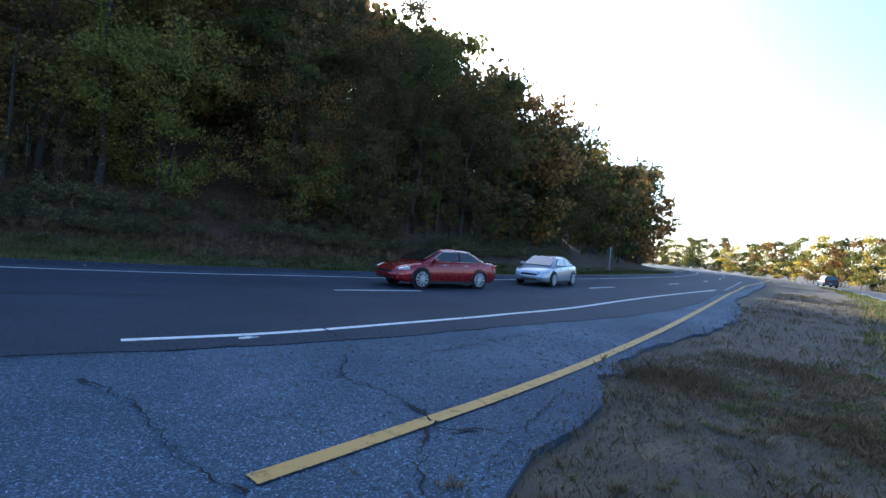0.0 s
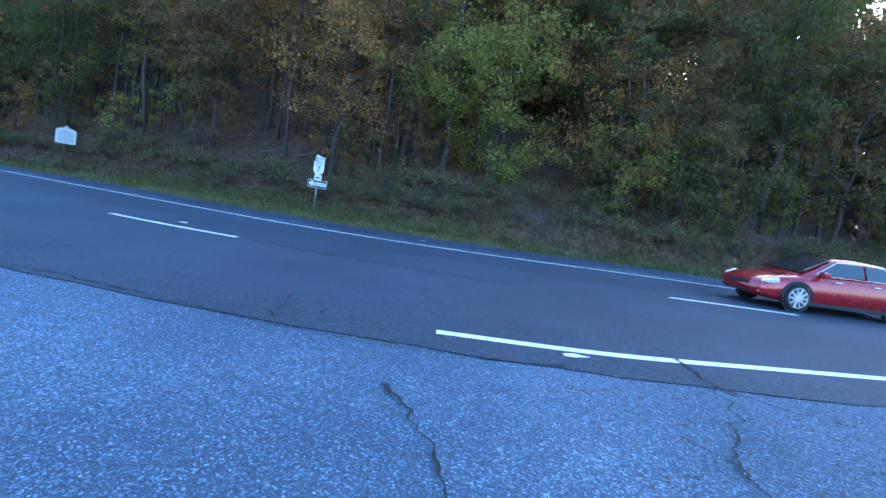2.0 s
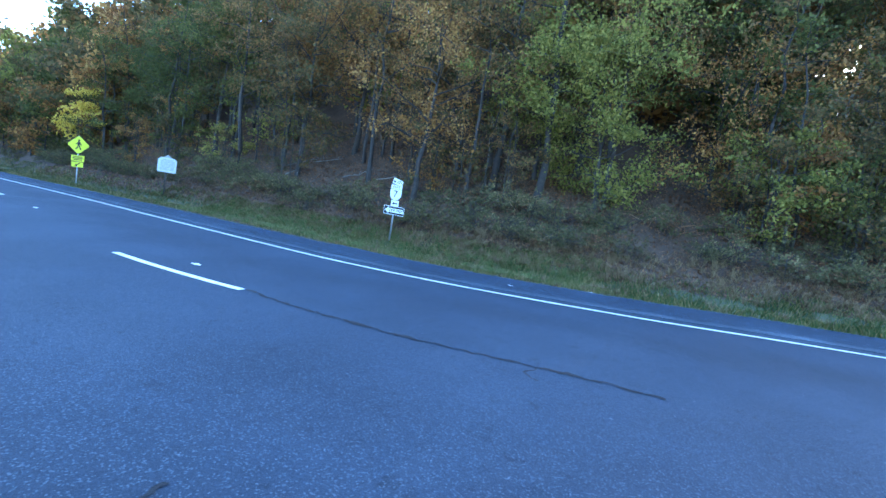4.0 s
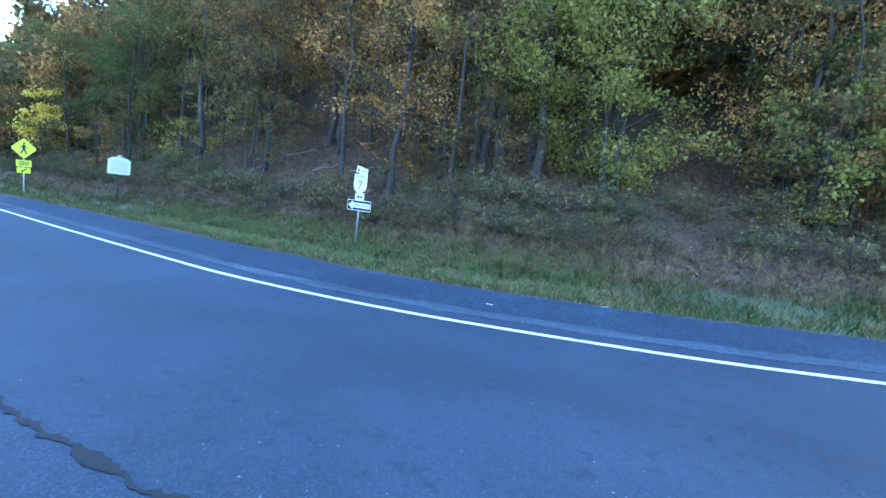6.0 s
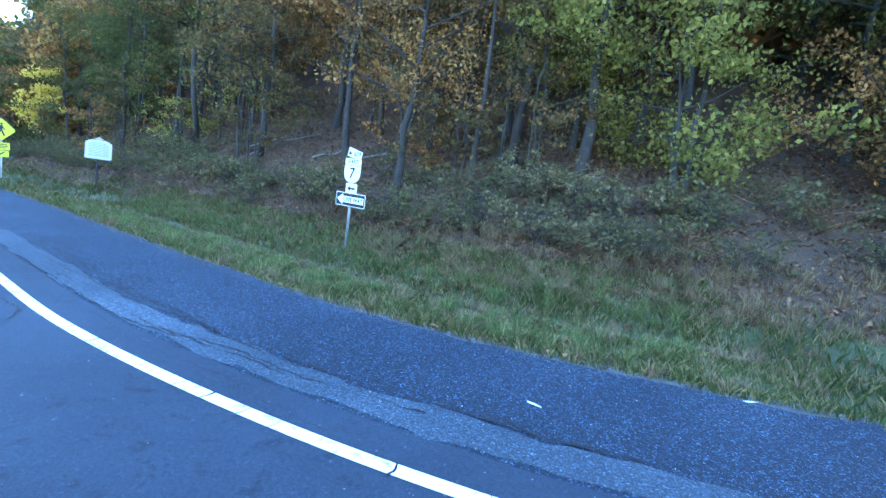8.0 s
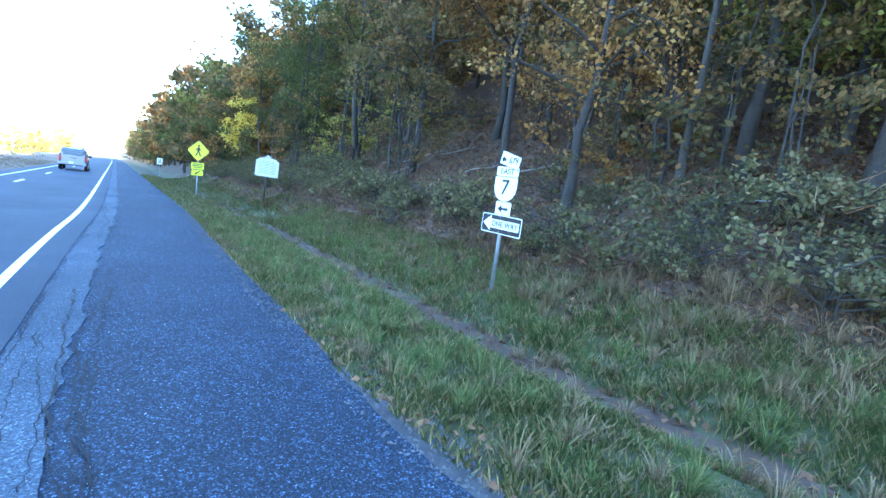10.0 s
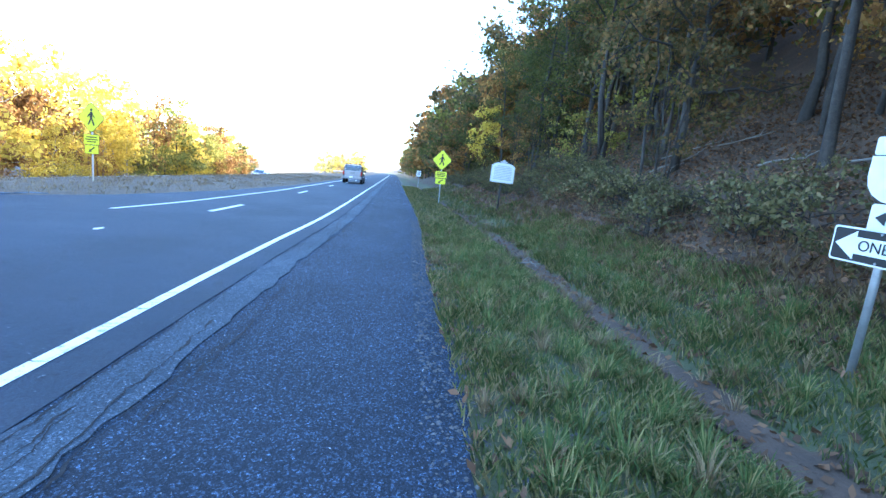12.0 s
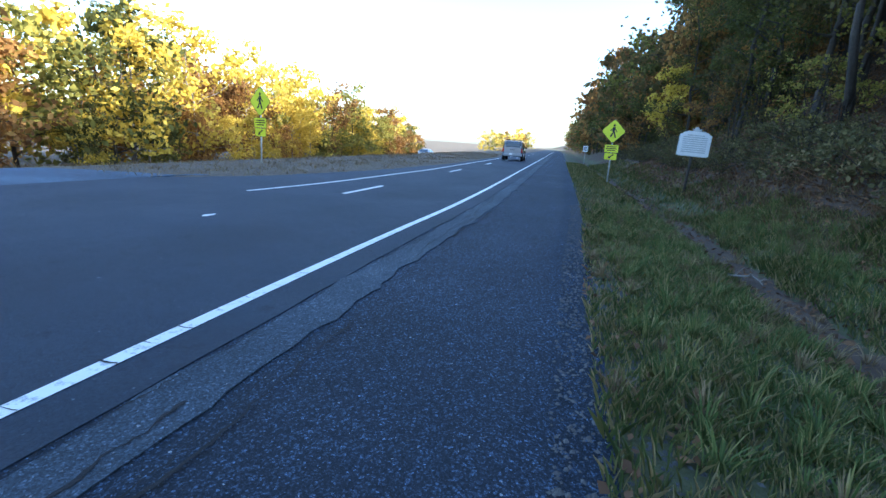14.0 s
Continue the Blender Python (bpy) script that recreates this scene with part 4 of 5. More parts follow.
def tufts(name, s_rng, d_rng, n, reach, material, label, seed):
    """Clumps of long blades that rise from one root and arch outward."""
    g = np.random.default_rng(seed)
    cs_, cd_ = g.uniform(*s_rng, n), g.uniform(*d_rng, n)
    size = g.uniform(0.6, 1.35, n)
    per = g.integers(28, 62, n)
    k = np.repeat(np.arange(n), per)
    m = len(k)
    a = g.uniform(0, 2 * math.pi, m)
    off = np.abs(g.normal(size=m)) * 0.045 * size[k]
    fwd = np.stack([np.cos(a), np.sin(a), np.zeros(m)], 1)
    centre = at(cs_, cd_)
    root = np.column_stack([centre[k], (surface(cs_, cd_) - 0.02)[k]]) + fwd * off[:, None]
    long_ = reach * size[k] * g.uniform(0.5, 1.2, m)
    bow = g.uniform(0.15, 0.95, m)
    w = (0.0030 + 0.0028 * g.random(m))[:, None]
    twist = a + g.normal(size=m) * 0.5
    side = np.stack([-np.sin(twist), np.cos(twist), np.zeros(m)], 1) * w
    up = np.array([0, 0, 1.0])
    def along_blade(u):
        return root + fwd * (long_ * bow * (0.25 * u + 0.6 * u * u))[:, None] + up * (long_ * (u - (0.15 + 0.42 * bow) * u * u))[:, None]
    p1, p2, p3 = along_blade(0.4), along_blade(0.75), along_blade(1.0)
    v = np.stack([root - side, root + side, p1 + side, p2 + side * 0.7, p3, p2 - side * 0.7, p1 - side], 1).reshape(-1, 3)
    quads = (np.arange(m) * 7)[:, None] + np.array([0, 1, 2, 6, 6, 2, 3, 5])
    tips = (np.arange(m) * 7)[:, None] + np.array([5, 3, 4])
    me = bpy.data.meshes.new(name)
    me.vertices.add(7 * m)
    me.vertices.foreach_set("co", v.ravel())
    me.loops.add(11 * m)
    me.loops.foreach_set("vertex_index", np.concatenate([quads.ravel(), tips.ravel()]))
    me.polygons.add(3 * m)
    me.polygons.foreach_set("loop_start", np.concatenate([np.arange(2 * m) * 4, 8 * m + np.arange(m) * 3]))
    me.polygons.foreach_set("loop_total", np.concatenate([np.full(2 * m, 4), np.full(m, 3)]))
    me.materials.append(material)
    me.update(calc_edges=True)
    return tagged(new(name, me), label, "grass", kind="stuff")


tufts("grass_tufts", (-17, 7), (3.35, 5.05), 470, 0.27, L_GRASS, "long arching green grass tufts on the verge", 31)
tufts("grass_tufts", (-17, 7), (5.95, 7.9), 330, 0.34, L_GRASS, "long arching grass tufts at the foot of the bank", 32)
tufts("straw_tufts", (-18, 14), (3.1, 8.4), 380, 0.28, L_STRAW, "dry straw-coloured grass tufts on the verge", 33)
tufts("straw_tufts", (-4, 24), (6.6, 9.4), 420, 0.42, L_STRAW, "pale dry weed clumps at the foot of the bank", 36)
blades("verge_grass", (34, 70), (2.1, 7.5), 9000, 0.30, L_GRASS, "tall verge grass beyond the bend", 0.2, seed=14)
blades("dry_stalks", (-24, 26), (6.9, 9.8), 10000, 0.26, L_STRAW, "dry straw stalks among the verge grass", 0.12, seed=7)
blades("median_grass", (7.2, 40), (-17.5, -9.0), 16000, 0.15, L_STRAW, "dry brown grass of the median", 0.16, seed=8,
       keep=lambda s, d, g: d < np.interp(s, ISLAND_S, ISLAND_D) + 0.5 * g.random(len(s)))
blades("median_grass", (6.9, 14.5), (-17.0, -11.6), 78000, 0.065, L_STRAW, "short dense dry grass of the median nose", 0.3, seed=12,
       keep=lambda s, d, g: d < np.interp(s, ISLAND_S, ISLAND_D) - 0.1 + 0.35 * g.normal(size=len(s)))
blades("median_grass", (14, 70), (-15.6, -12.6), 9000, 0.24, L_GRASS, "greener strip of grass in the median swale", 0.3, seed=9)
blades("median_grass", (-80, -12.8), (-15.5, -5.0), 18000, 0.17, L_STRAW, "dry grass of the median beyond the crossover", 0.2, seed=10,
       keep=lambda s, d, g: d < np.interp(s, ISLAND_S, ISLAND_D) - 0.25 + 0.3 * g.normal(size=len(s)))


def litter(name, s_rng, d_rng, n, size, label, seed):
    g = np.random.default_rng(seed)
    s, d = g.uniform(*s_rng, n), d_rng[0] + (d_rng[1] - d_rng[0]) * g.random(n)
    c = np.column_stack([at(s, d), surface(s, d) + 0.012 + 0.035 * g.random(n)])
    a = g.uniform(0, 6.283, n)
    tilt = g.normal(size=n) * 0.45
    u = np.stack([np.cos(a), np.sin(a), tilt], 1) * (size * g.uniform(0.6, 1.4, n))[:, None]
    v = np.stack([-np.sin(a), np.cos(a), g.normal(size=n) * 0.45], 1) * (size * 0.7 * g.uniform(0.6, 1.4, n))[:, None]
    tagged(new(name, quads_mesh(name, c, u, v, L_LITTER)), label, "leaf litter", kind="stuff")


litter("leaf_litter", (-45, 25), (6.9, 19.0), 105000, 0.048, "brown fallen leaves strewn over the bank", 21)
litter("leaf_litter", (-30, 10), (4.95, 6.2), 3000, 0.045, "fallen leaves gathered in the ditch", 22)
litter("leaf_litter", (-16, 6), (2.95, 3.7), 700, 0.040, "a few fallen leaves in the verge grass", 23)


def pebbles(name, s_rng, d_rng, n, size, label, seed):
    """Loose stones, each a squashed octahedron."""
    g = np.random.default_rng(seed)
    s, d = g.uniform(*s_rng, n), g.uniform(*d_rng, n)
    base = np.column_stack([at(s, d), surface(s, d)])
    k = (size * g.uniform(0.4, 1.6, n))[:, None]
    a = g.uniform(0, 6.28, n)
    u, v = np.stack([np.cos(a), np.sin(a), 0 * a], 1) * k, np.stack([-np.sin(a), np.cos(a), 0 * a], 1) * k * 0.7
    up = np.array([[0, 0, 1.0]]) * k * 0.6
    P = np.stack([base - u, base - v, base + u, base + v, base + up], 1).reshape(-1, 3)
    f = [(5 * i + j, 5 * i + (j + 1) % 4, 5 * i + 4) for i in range(n) for j in range(4)]
    tagged(new(name, from_arrays(name, P, f, [M_GRAVEL])), label, "gravel", kind="stuff")


tufts("straw_tufts", (7.3, 17), (-17.0, -13.2), 520, 0.11, L_STRAW, "short dry grass tufts on the median nose", 34)
tufts("grass_tufts", (7.6, 22), (-17.0, -13.0), 170, 0.10, L_GRASS, "small green grass tufts in the dry median", 35)
pebbles("gravel", (-16, 12), (2.7, 3.45), 7000, 0.017, "loose blue-grey gravel along the broken shoulder edge", 61)
pebbles("gravel", (-14, 6), (3.3, 4.2), 900, 0.02, "gravel showing through the thin verge grass", 62)
pebbles("gravel", (7, 26), (-14.2, -9.6), 5200, 0.02, "blue-grey gravel between yellow line and median grass", 63)
pebbles("gravel", (-12, 4), (0.4, 2.6), 500, 0.010, "stray chips of stone on the shoulder", 64)

# ---- signs ----


def sign_plate(name, outline, material, parent, x, z, border=None, border_width=0.0, label="", turn=0.0):
    """A sheet-metal plate, with an inner face of another colour where it has a border."""
    m = Matrix.Translation((x, -0.045, z)) @ pose(0, 0, 0, 0, turn, 0)
    ob = part(name, plate(bmesh.new(), outline, 0.004, m), border or material, parent, label)
    if border:
            part("face", plate(bmesh.new(), [(a * (1 - border_width / max(abs(p[0]) for p in outline)), b * (1 - border_width / max(abs(p[1]) for p in outline))) for a, b in outline], 0.003, m @ Matrix.Translation((0, -0.004, 0))), material, ob)
    return ob


def arrow_left(w, h, shaft, head):
    return [(-w / 2, 0), (-w / 2 + head, h / 2), (-w / 2 + head, shaft / 2), (w / 2, shaft / 2), (w / 2, -shaft / 2), (-w / 2 + head, -shaft / 2), (-w / 2 + head, -h / 2)]


def symbol(name, outline, material, parent, x, z, y=-0.056, turn=0.0):
    return part(name, plate(bmesh.new(), outline, 0.003, Matrix.Translation((x, y, z)) @ pose(0, 0, 0, 0, turn, 0)), material, parent)


def u_post(parent, top, width=0.055, name="post"):
    bm = bmesh.new()
    box(bm, (width, 0.006, top + 0.4), pose(0, 0.02, top / 2 - 0.2))
    box(bm, (0.006, 0.035, top + 0.4), pose(-width / 2, 0.0, top / 2 - 0.2))
    box(bm, (0.006, 0.035, top + 0.4), pose(width / 2, 0.0, top / 2 - 0.2))
    return part(name, bm, M_STEEL, parent)


zr = height(-17.4, 15.57)
rs = thing("route_sign", "route and one-way sign plates stacked on a leaning steel post", "road sign", pose(-17.4, 15.57, zr, 0, 2.0, 21))
bm = rod(bmesh.new(), (0, 0, -0.4), (0, 0, 2.5), 0.036, sides=14)
part("post", bm, M_STEEL, rs, smooth=True)
ow = sign_plate("one_way_plate", rounded(1.0, 0.35, 0.03), M_SIGNBLACK, rs, 0.03, 1.28, M_SIGNWHITE, 0.018, "black one-way plate with a white arrow")
symbol("arrow", arrow_left(0.91, 0.285, 0.165, 0.20), M_SIGNWHITE, ow, 0.03, 1.28)
lettering("ONE WAY", 0.15, M_SIGNBLACK, ow, 0.13, 1.28, -0.062, squeeze=0.92)
for zz in (1.42, 1.14):
    part("bolt", rod(bmesh.new(), (0.0, -0.056, zz), (0.0, -0.064, zz), 0.012, sides=8), M_STEEL, ow)
ap = sign_plate("arrow_plate", rounded(0.38, 0.26, 0.03), M_SIGNWHITE, rs, 0.02, 1.57, label="white arrow plate")
symbol("arrow", arrow_left(0.26, 0.14, 0.045, 0.10), M_SIGNBLACK, ap, 0.02, 1.57)
shield = [(-0.285, 0.22), (0.285, 0.22), (0.285, 0.02), (0.262, -0.08), (0.20, -0.165), (0.105, -0.22), (0, -0.24), (-0.105, -0.22), (-0.20, -0.165), (-0.262, -0.08), (-0.285, 0.02)]
sp = sign_plate("route_shield", shield, M_SIGNWHITE, rs, 0.0, 1.935, M_SIGNBLACK, 0.008, "white route shield with a black numeral")
lettering("7", 0.40, M_SIGNBLACK, sp, 0.0, 1.945, -0.062)
ep = sign_plate("direction_plate", rounded(0.54, 0.17, 0.025), M_SIGNWHITE, rs, 0.0, 2.245)
lettering("EAST", 0.135, M_SIGNBLACK, ep, 0.0, 2.245, -0.053, squeeze=1.15)
np_ = sign_plate("number_plate", rounded(0.50, 0.25, 0.02), M_SIGNWHITE, rs, 0.03, 2.45, M_SIGNBLACK, 0.012, "white number plate, slightly twisted", turn=14)
symbol("arrow", arrow_left(0.12, 0.12, 0.05, 0.07), M_SIGNBLACK, np_, -0.13, 2.462, turn=6)
lettering("679", 0.15, M_SIGNBLACK, np_, 0.12, 2.44, -0.06)


def crossing_sign(m, top, label):
    e = thing("crossing_sign", label, "road sign", m, "pedestrian crossing signs")
    part("post", rod(bmesh.new(), (0, 0, -0.4), (0, 0, top - 0.05), 0.034, sides=12), M_MARKER, e, "pale painted post", smooth=True)
    c = top - 0.66
    r = 0.65
    dia = [(0.06, r - 0.06), (-0.06, r - 0.06), (-r + 0.06, 0.06), (-r + 0.06, -0.06), (-0.06, -r + 0.06), (0.06, -r + 0.06), (r - 0.06, -0.06), (r - 0.06, 0.06)]
    d = sign_plate("diamond_plate", dia, M_SIGNLIME, e, 0, c, M_SIGNBLACK, 0.025, "fluorescent yellow-green diamond with a black walking symbol")
    symbol("symbol", [(0.06 * math.cos(k * math.pi / 5), 0.06 * math.sin(k * math.pi / 5)) for k in range(10)], M_SIGNBLACK, d, 0.01, c + 0.31)
    for o, x, z, turn in ((rounded(0.13, 0.27, 0.05), 0, 0.10, 8), (rounded(0.07, 0.30, 0.03), -0.075, -0.17, 28), (rounded(0.07, 0.34, 0.03), 0.075, -0.17, -20), (rounded(0.05, 0.22, 0.02), -0.10, 0.10, 40), (rounded(0.05, 0.22, 0.02), 0.10, 0.08, -38)):
        symbol("symbol", o, M_SIGNBLACK, d, x, c + z, turn=turn)
    p1 = sign_plate("plaque", rounded(0.74, 0.42, 0.03), M_SIGNLIME, e, 0, c - 0.90, M_SIGNBLACK, 0.012)
    for k, w in enumerate((0.5, 0.58, 0.44)):
        symbol("text_bar", rounded(w, 0.045, 0.004), M_SIGNBLACK, p1, 0, c - 0.80 - 0.095 * k)
    p2 = sign_plate("arrow_plaque", rounded(0.66, 0.36, 0.03), M_SIGNLIME, e, 0, c - 1.31, M_SIGNBLACK, 0.012)
    symbol("arrow", arrow_left(0.36, 0.16, 0.06, 0.13), M_SIGNBLACK, p2, 0, c - 1.31, turn=-38)
    return e


crossing_sign(pose(-42.0, 6.6, height(-42.0, 6.6), 0, 0, 88), 3.40, "yellow-green pedestrian crossing sign on the grass verge")
crossing_sign(pose(-29.76, -6.0, height(-29.76, -6.0), 0, 0, 92), 3.3, "yellow-green pedestrian crossing sign on the median nose")

# the roadside history marker
mx, my = -35.95, 10.7
mz = height(mx, my)
hm = thing("history_marker", "silver-white cast iron history marker on a post in the brambles", "marker", pose(mx, my, mz, 0, 2, 104))
c = 2.03 - mz
# The post is coloured dark for the bramble shade it stands in.
part("post", rod(bmesh.new(), (0, 0.03, -0.4), (0, 0.03, c), 0.05, sides=14), M_BARK, hm, smooth=True)
out = [(0.57, -0.46), (0.57, 0.30), (0.54, 0.34), (0.48, 0.36), (0.44, 0.41), (0.28, 0.46), (0.12, 0.47), (-0.12, 0.47), (-0.28, 0.46), (-0.44, 0.41), (-0.48, 0.36), (-0.54, 0.34), (-0.57, 0.30), (-0.57, -0.46), (-0.45, -0.49), (0.45, -0.49)]
bd = part("tablet", plate(bmesh.new(), out, 0.05, Matrix.Translation((0, -0.04, c))), M_MARKER, hm)
part("rim", plate(bmesh.new(), [(a * 0.955, b * 0.945) for a, b in out], 0.006, Matrix.Translation((0, -0.046, c))), M_SIGNWHITE, bd)
bm = bmesh.new()
bmesh.ops.create_uvsphere(bm, u_segments=14, v_segments=8, radius=0.09, matrix=Matrix.Translation((0, -0.02, c + 0.53)) @ Matrix.Diagonal((1, 0.3, 0.9, 1)))
part("crest", bm, M_MARKER, bd, smooth=True)
for sx in (-1, 1):
    part("scroll", rod(bmesh.new(), (sx * 0.06, -0.02, c + 0.48), (sx * 0.17, -0.02, c + 0.53), 0.03, 0.02, 10), M_MARKER, bd, smooth=True)
for k in range(9):
    part("text_bar", plate(bmesh.new(), rounded(0.86 if k else 0.6, 0.032, 0.004), 0.004, Matrix.Translation((0, -0.051, c + 0.30 - k * 0.078))), M_MARKERTEXT, bd)


def small_sign(m, w, h, top, label):
    e = thing("road_sign", label, "road sign", m)
    u_post(e, top)
    sign_plate("plate", rounded(w, h, 0.04), M_SIGNWHITE, e, 0, top - h / 2, M_SIGNBLACK, 0.012)
    for k in range(3):
        symbol("text_bar", rounded(w * 0.6, h * 0.10, 0.004), M_SIGNBLACK, e, 0, top - h * (0.27 + 0.22 * k))
    return e


x, y = -78.9, -3.6
small_sign(pose(x, y, height(x, y), 0, 0, 92), 0.62, 0.78, 2.35, "small white regulatory sign on the far verge")
x, y = at(np.array([47.0]), np.array([4.6]))[0]
small_sign(pose(x, y, height(x, y), 0, 0, 190), 0.6, 0.75, 2.5, "small white sign beside the bend of the road")
for s in (-19.0, -7.0):
    x, y = at(np.array([s]), np.array([-26.9]))[0]
    small_sign(pose(x, y, height(x, y), 0, 0, 200), 0.5, 0.6, 2.3, "small sign on a post behind the far guard rail")
x, y = at(np.array([-33.0]), np.array([-27.0]))[0]
fr = thing("sign_frame", "weathered wooden frame sign behind the far guard rail", "sign", pose(x, y, height(x, y), 0, 0, 195))
for sx in (-0.9, 0.9):
    part("leg", box(bmesh.new(), (0.12, 0.12, 2.2), pose(sx, 0, 0.9), 0.01), M_PALEBARK, fr)
part("board", box(bmesh.new(), (2.1, 0.06, 0.35), pose(0, -0.09, 1.7), 0.01), M_PALEBARK, fr)


def guard_rail(name, s_from, s_to, d, label, spacing=3.8):
    """W-beam on steel posts with wooden blocks."""
    e = thing(name, label, "guard rail", Matrix())
    s = np.arange(s_from, s_to, 1.9)
    xy = at(s, np.full(len(s), d))
    z = ground_z(s, np.full(len(s), d))
    prof = [(0.0, 0.52), (0.05, 0.56), (0.05, 0.60), (0.0, 0.64), (0.0, 0.68), (0.05, 0.72), (0.05, 0.77), (0.0, 0.81)]
    n2 = at(s, np.full(len(s), d + 1.0)) - xy
    v = [(xy[i][0] + n2[i][0] * p, xy[i][1] + n2[i][1] * p, z[i] + q) for i in range(len(s)) for p, q in prof]
    m = len(prof)
    f = [(i * m + j, (i + 1) * m + j, (i + 1) * m + j + 1, i * m + j + 1) for i in range(len(s) - 1) for j in range(m - 1)]
    part("rail", from_arrays("rail", v, f, [M_STEEL]), None, e)
    bm = bmesh.new()
    box(bm, (0.12, 0.14, 1.2), pose(0, 0, 0.25))
    me = bpy.data.meshes.new("post")
    bm.to_mesh(me)
    bm.free()
    me.materials.append(M_PALEBARK)
    for q in np.arange(s_from, s_to, spacing):
        px, py = at(np.array([q]), np.array([d - 0.12]))[0]
        o = new("post", me)
        o.parent = e
        o.location = (px, py, float(ground_z(q, d)))
    return e


guard_rail("guard_rail", -118, 4, -26.3, "long galvanised guard rail along the far carriageway")
guard_rail("guard_rail", -175, -92, -9.6, "galvanised guard rail along the distant median")

# ---- vehicles ----
M_RED = plain("metallic red car paint", (0.30, 0.006, 0.010), 0.2, 0.25, 0.06, 3, 1.0)
M_SILVER = plain("silver car paint", (0.55, 0.58, 0.62), 0.25, 0.55, 0.05, 3, 1.0)
M_CARGREY = plain("silver-grey car paint", (0.29, 0.295, 0.32), 0.28, 0.5, 0.06, 3, 0.8)
# Own colour of the dark car; on the silver one it paints shaded sides.
M_CARBLUE_SIDESHADE = plain("dark blue-grey car paint and shaded silver", (0.085, 0.098, 0.12), 0.25, 0.4, 0.06, 3, 0.9)
M_CARWHITE = plain("white car paint", (0.75, 0.76, 0.77), 0.3, 0.0, 0.05, 3, 0.8)
M_TINT = plain("tinted window glass", (0.012, 0.015, 0.018), 0.05, 0.0, 0.02, 2, 1.0)
M_TYRE = plain("tyre rubber", (0.018, 0.018, 0.018), 0.85)
M_RIM = plain("alloy wheel", (0.60, 0.61, 0.63), 0.3, 0.85)
M_TRIM = plain("black plastic trim", (0.016, 0.016, 0.017), 0.6)
M_LAMP = plain("clear headlight lens", (0.75, 0.77, 0.80), 0.1, 0.3, 0.02, 4, 1.0)
M_TAIL = plain("red tail light lens", (0.55, 0.012, 0.010), 0.15, 0.0, 0.04, 4, 1.0)
M_CHROME = plain("chrome", (0.75, 0.76, 0.77), 0.12, 1.0, 0.03)


def loft(stations, ring):
    """A closed hull through rings of points, one ring a station."""
    bm = bmesh.new()
    rows = [[bm.verts.new(p) for p in ring(*st)] for st in stations]
    n = len(rows[0])
    for a, b in zip(rows, rows[1:]):
        for i in range(n):
            bm.faces.new((a[i], a[(i + 1) % n], b[(i + 1) % n], b[i]))
    bm.faces.new(rows[0][::-1])
    bm.faces.new(rows[-1])
    bmesh.ops.recalc_face_normals(bm, faces=bm.faces)
    return bm


def hull_ring(x, low_z, belt, w, round_=0.10):
    pts = [(w * 0.90, low_z), (w * 0.985, low_z + 0.10), (w, low_z + (belt - low_z) * 0.45), (w * 0.985, belt - round_ * 1.5), (w * 0.94, belt - round_ * 0.45), (w * 0.80, belt), (w * 0.4, belt + 0.018)]
    return [(x, y, z) for y, z in pts] + [(x, -y, z) for y, z in pts[::-1]]


def cabin_ring(x, base, top, w0, w1):
    pts = [(w0, base), (w0 + (w1 - w0) * 0.5, base + (top - base) * 0.5), (w1 + 0.02, top - 0.09), (w1 - 0.04, top - 0.03), (w1 * 0.6, top)]
    return [(x, y, z) for y, z in pts] + [(x, -y, z) for y, z in pts[::-1]]


def pane(corners, lift):
    bm = bmesh.new()
    p = [Vector(c) for c in corners]
    n = (p[1] - p[0]).cross(p[2] - p[0]).normalized()
    a = [bm.verts.new(q + n * lift) for q in p]
    b = [bm.verts.new(q - n * 0.02) for q in p]
    bm.faces.new(a)
    for i in range(len(p)):
        bm.faces.new((a[i], b[i], b[(i + 1) % len(p)], a[(i + 1) % len(p)]))
    bmesh.ops.recalc_face_normals(bm, faces=bm.faces)
    return bm


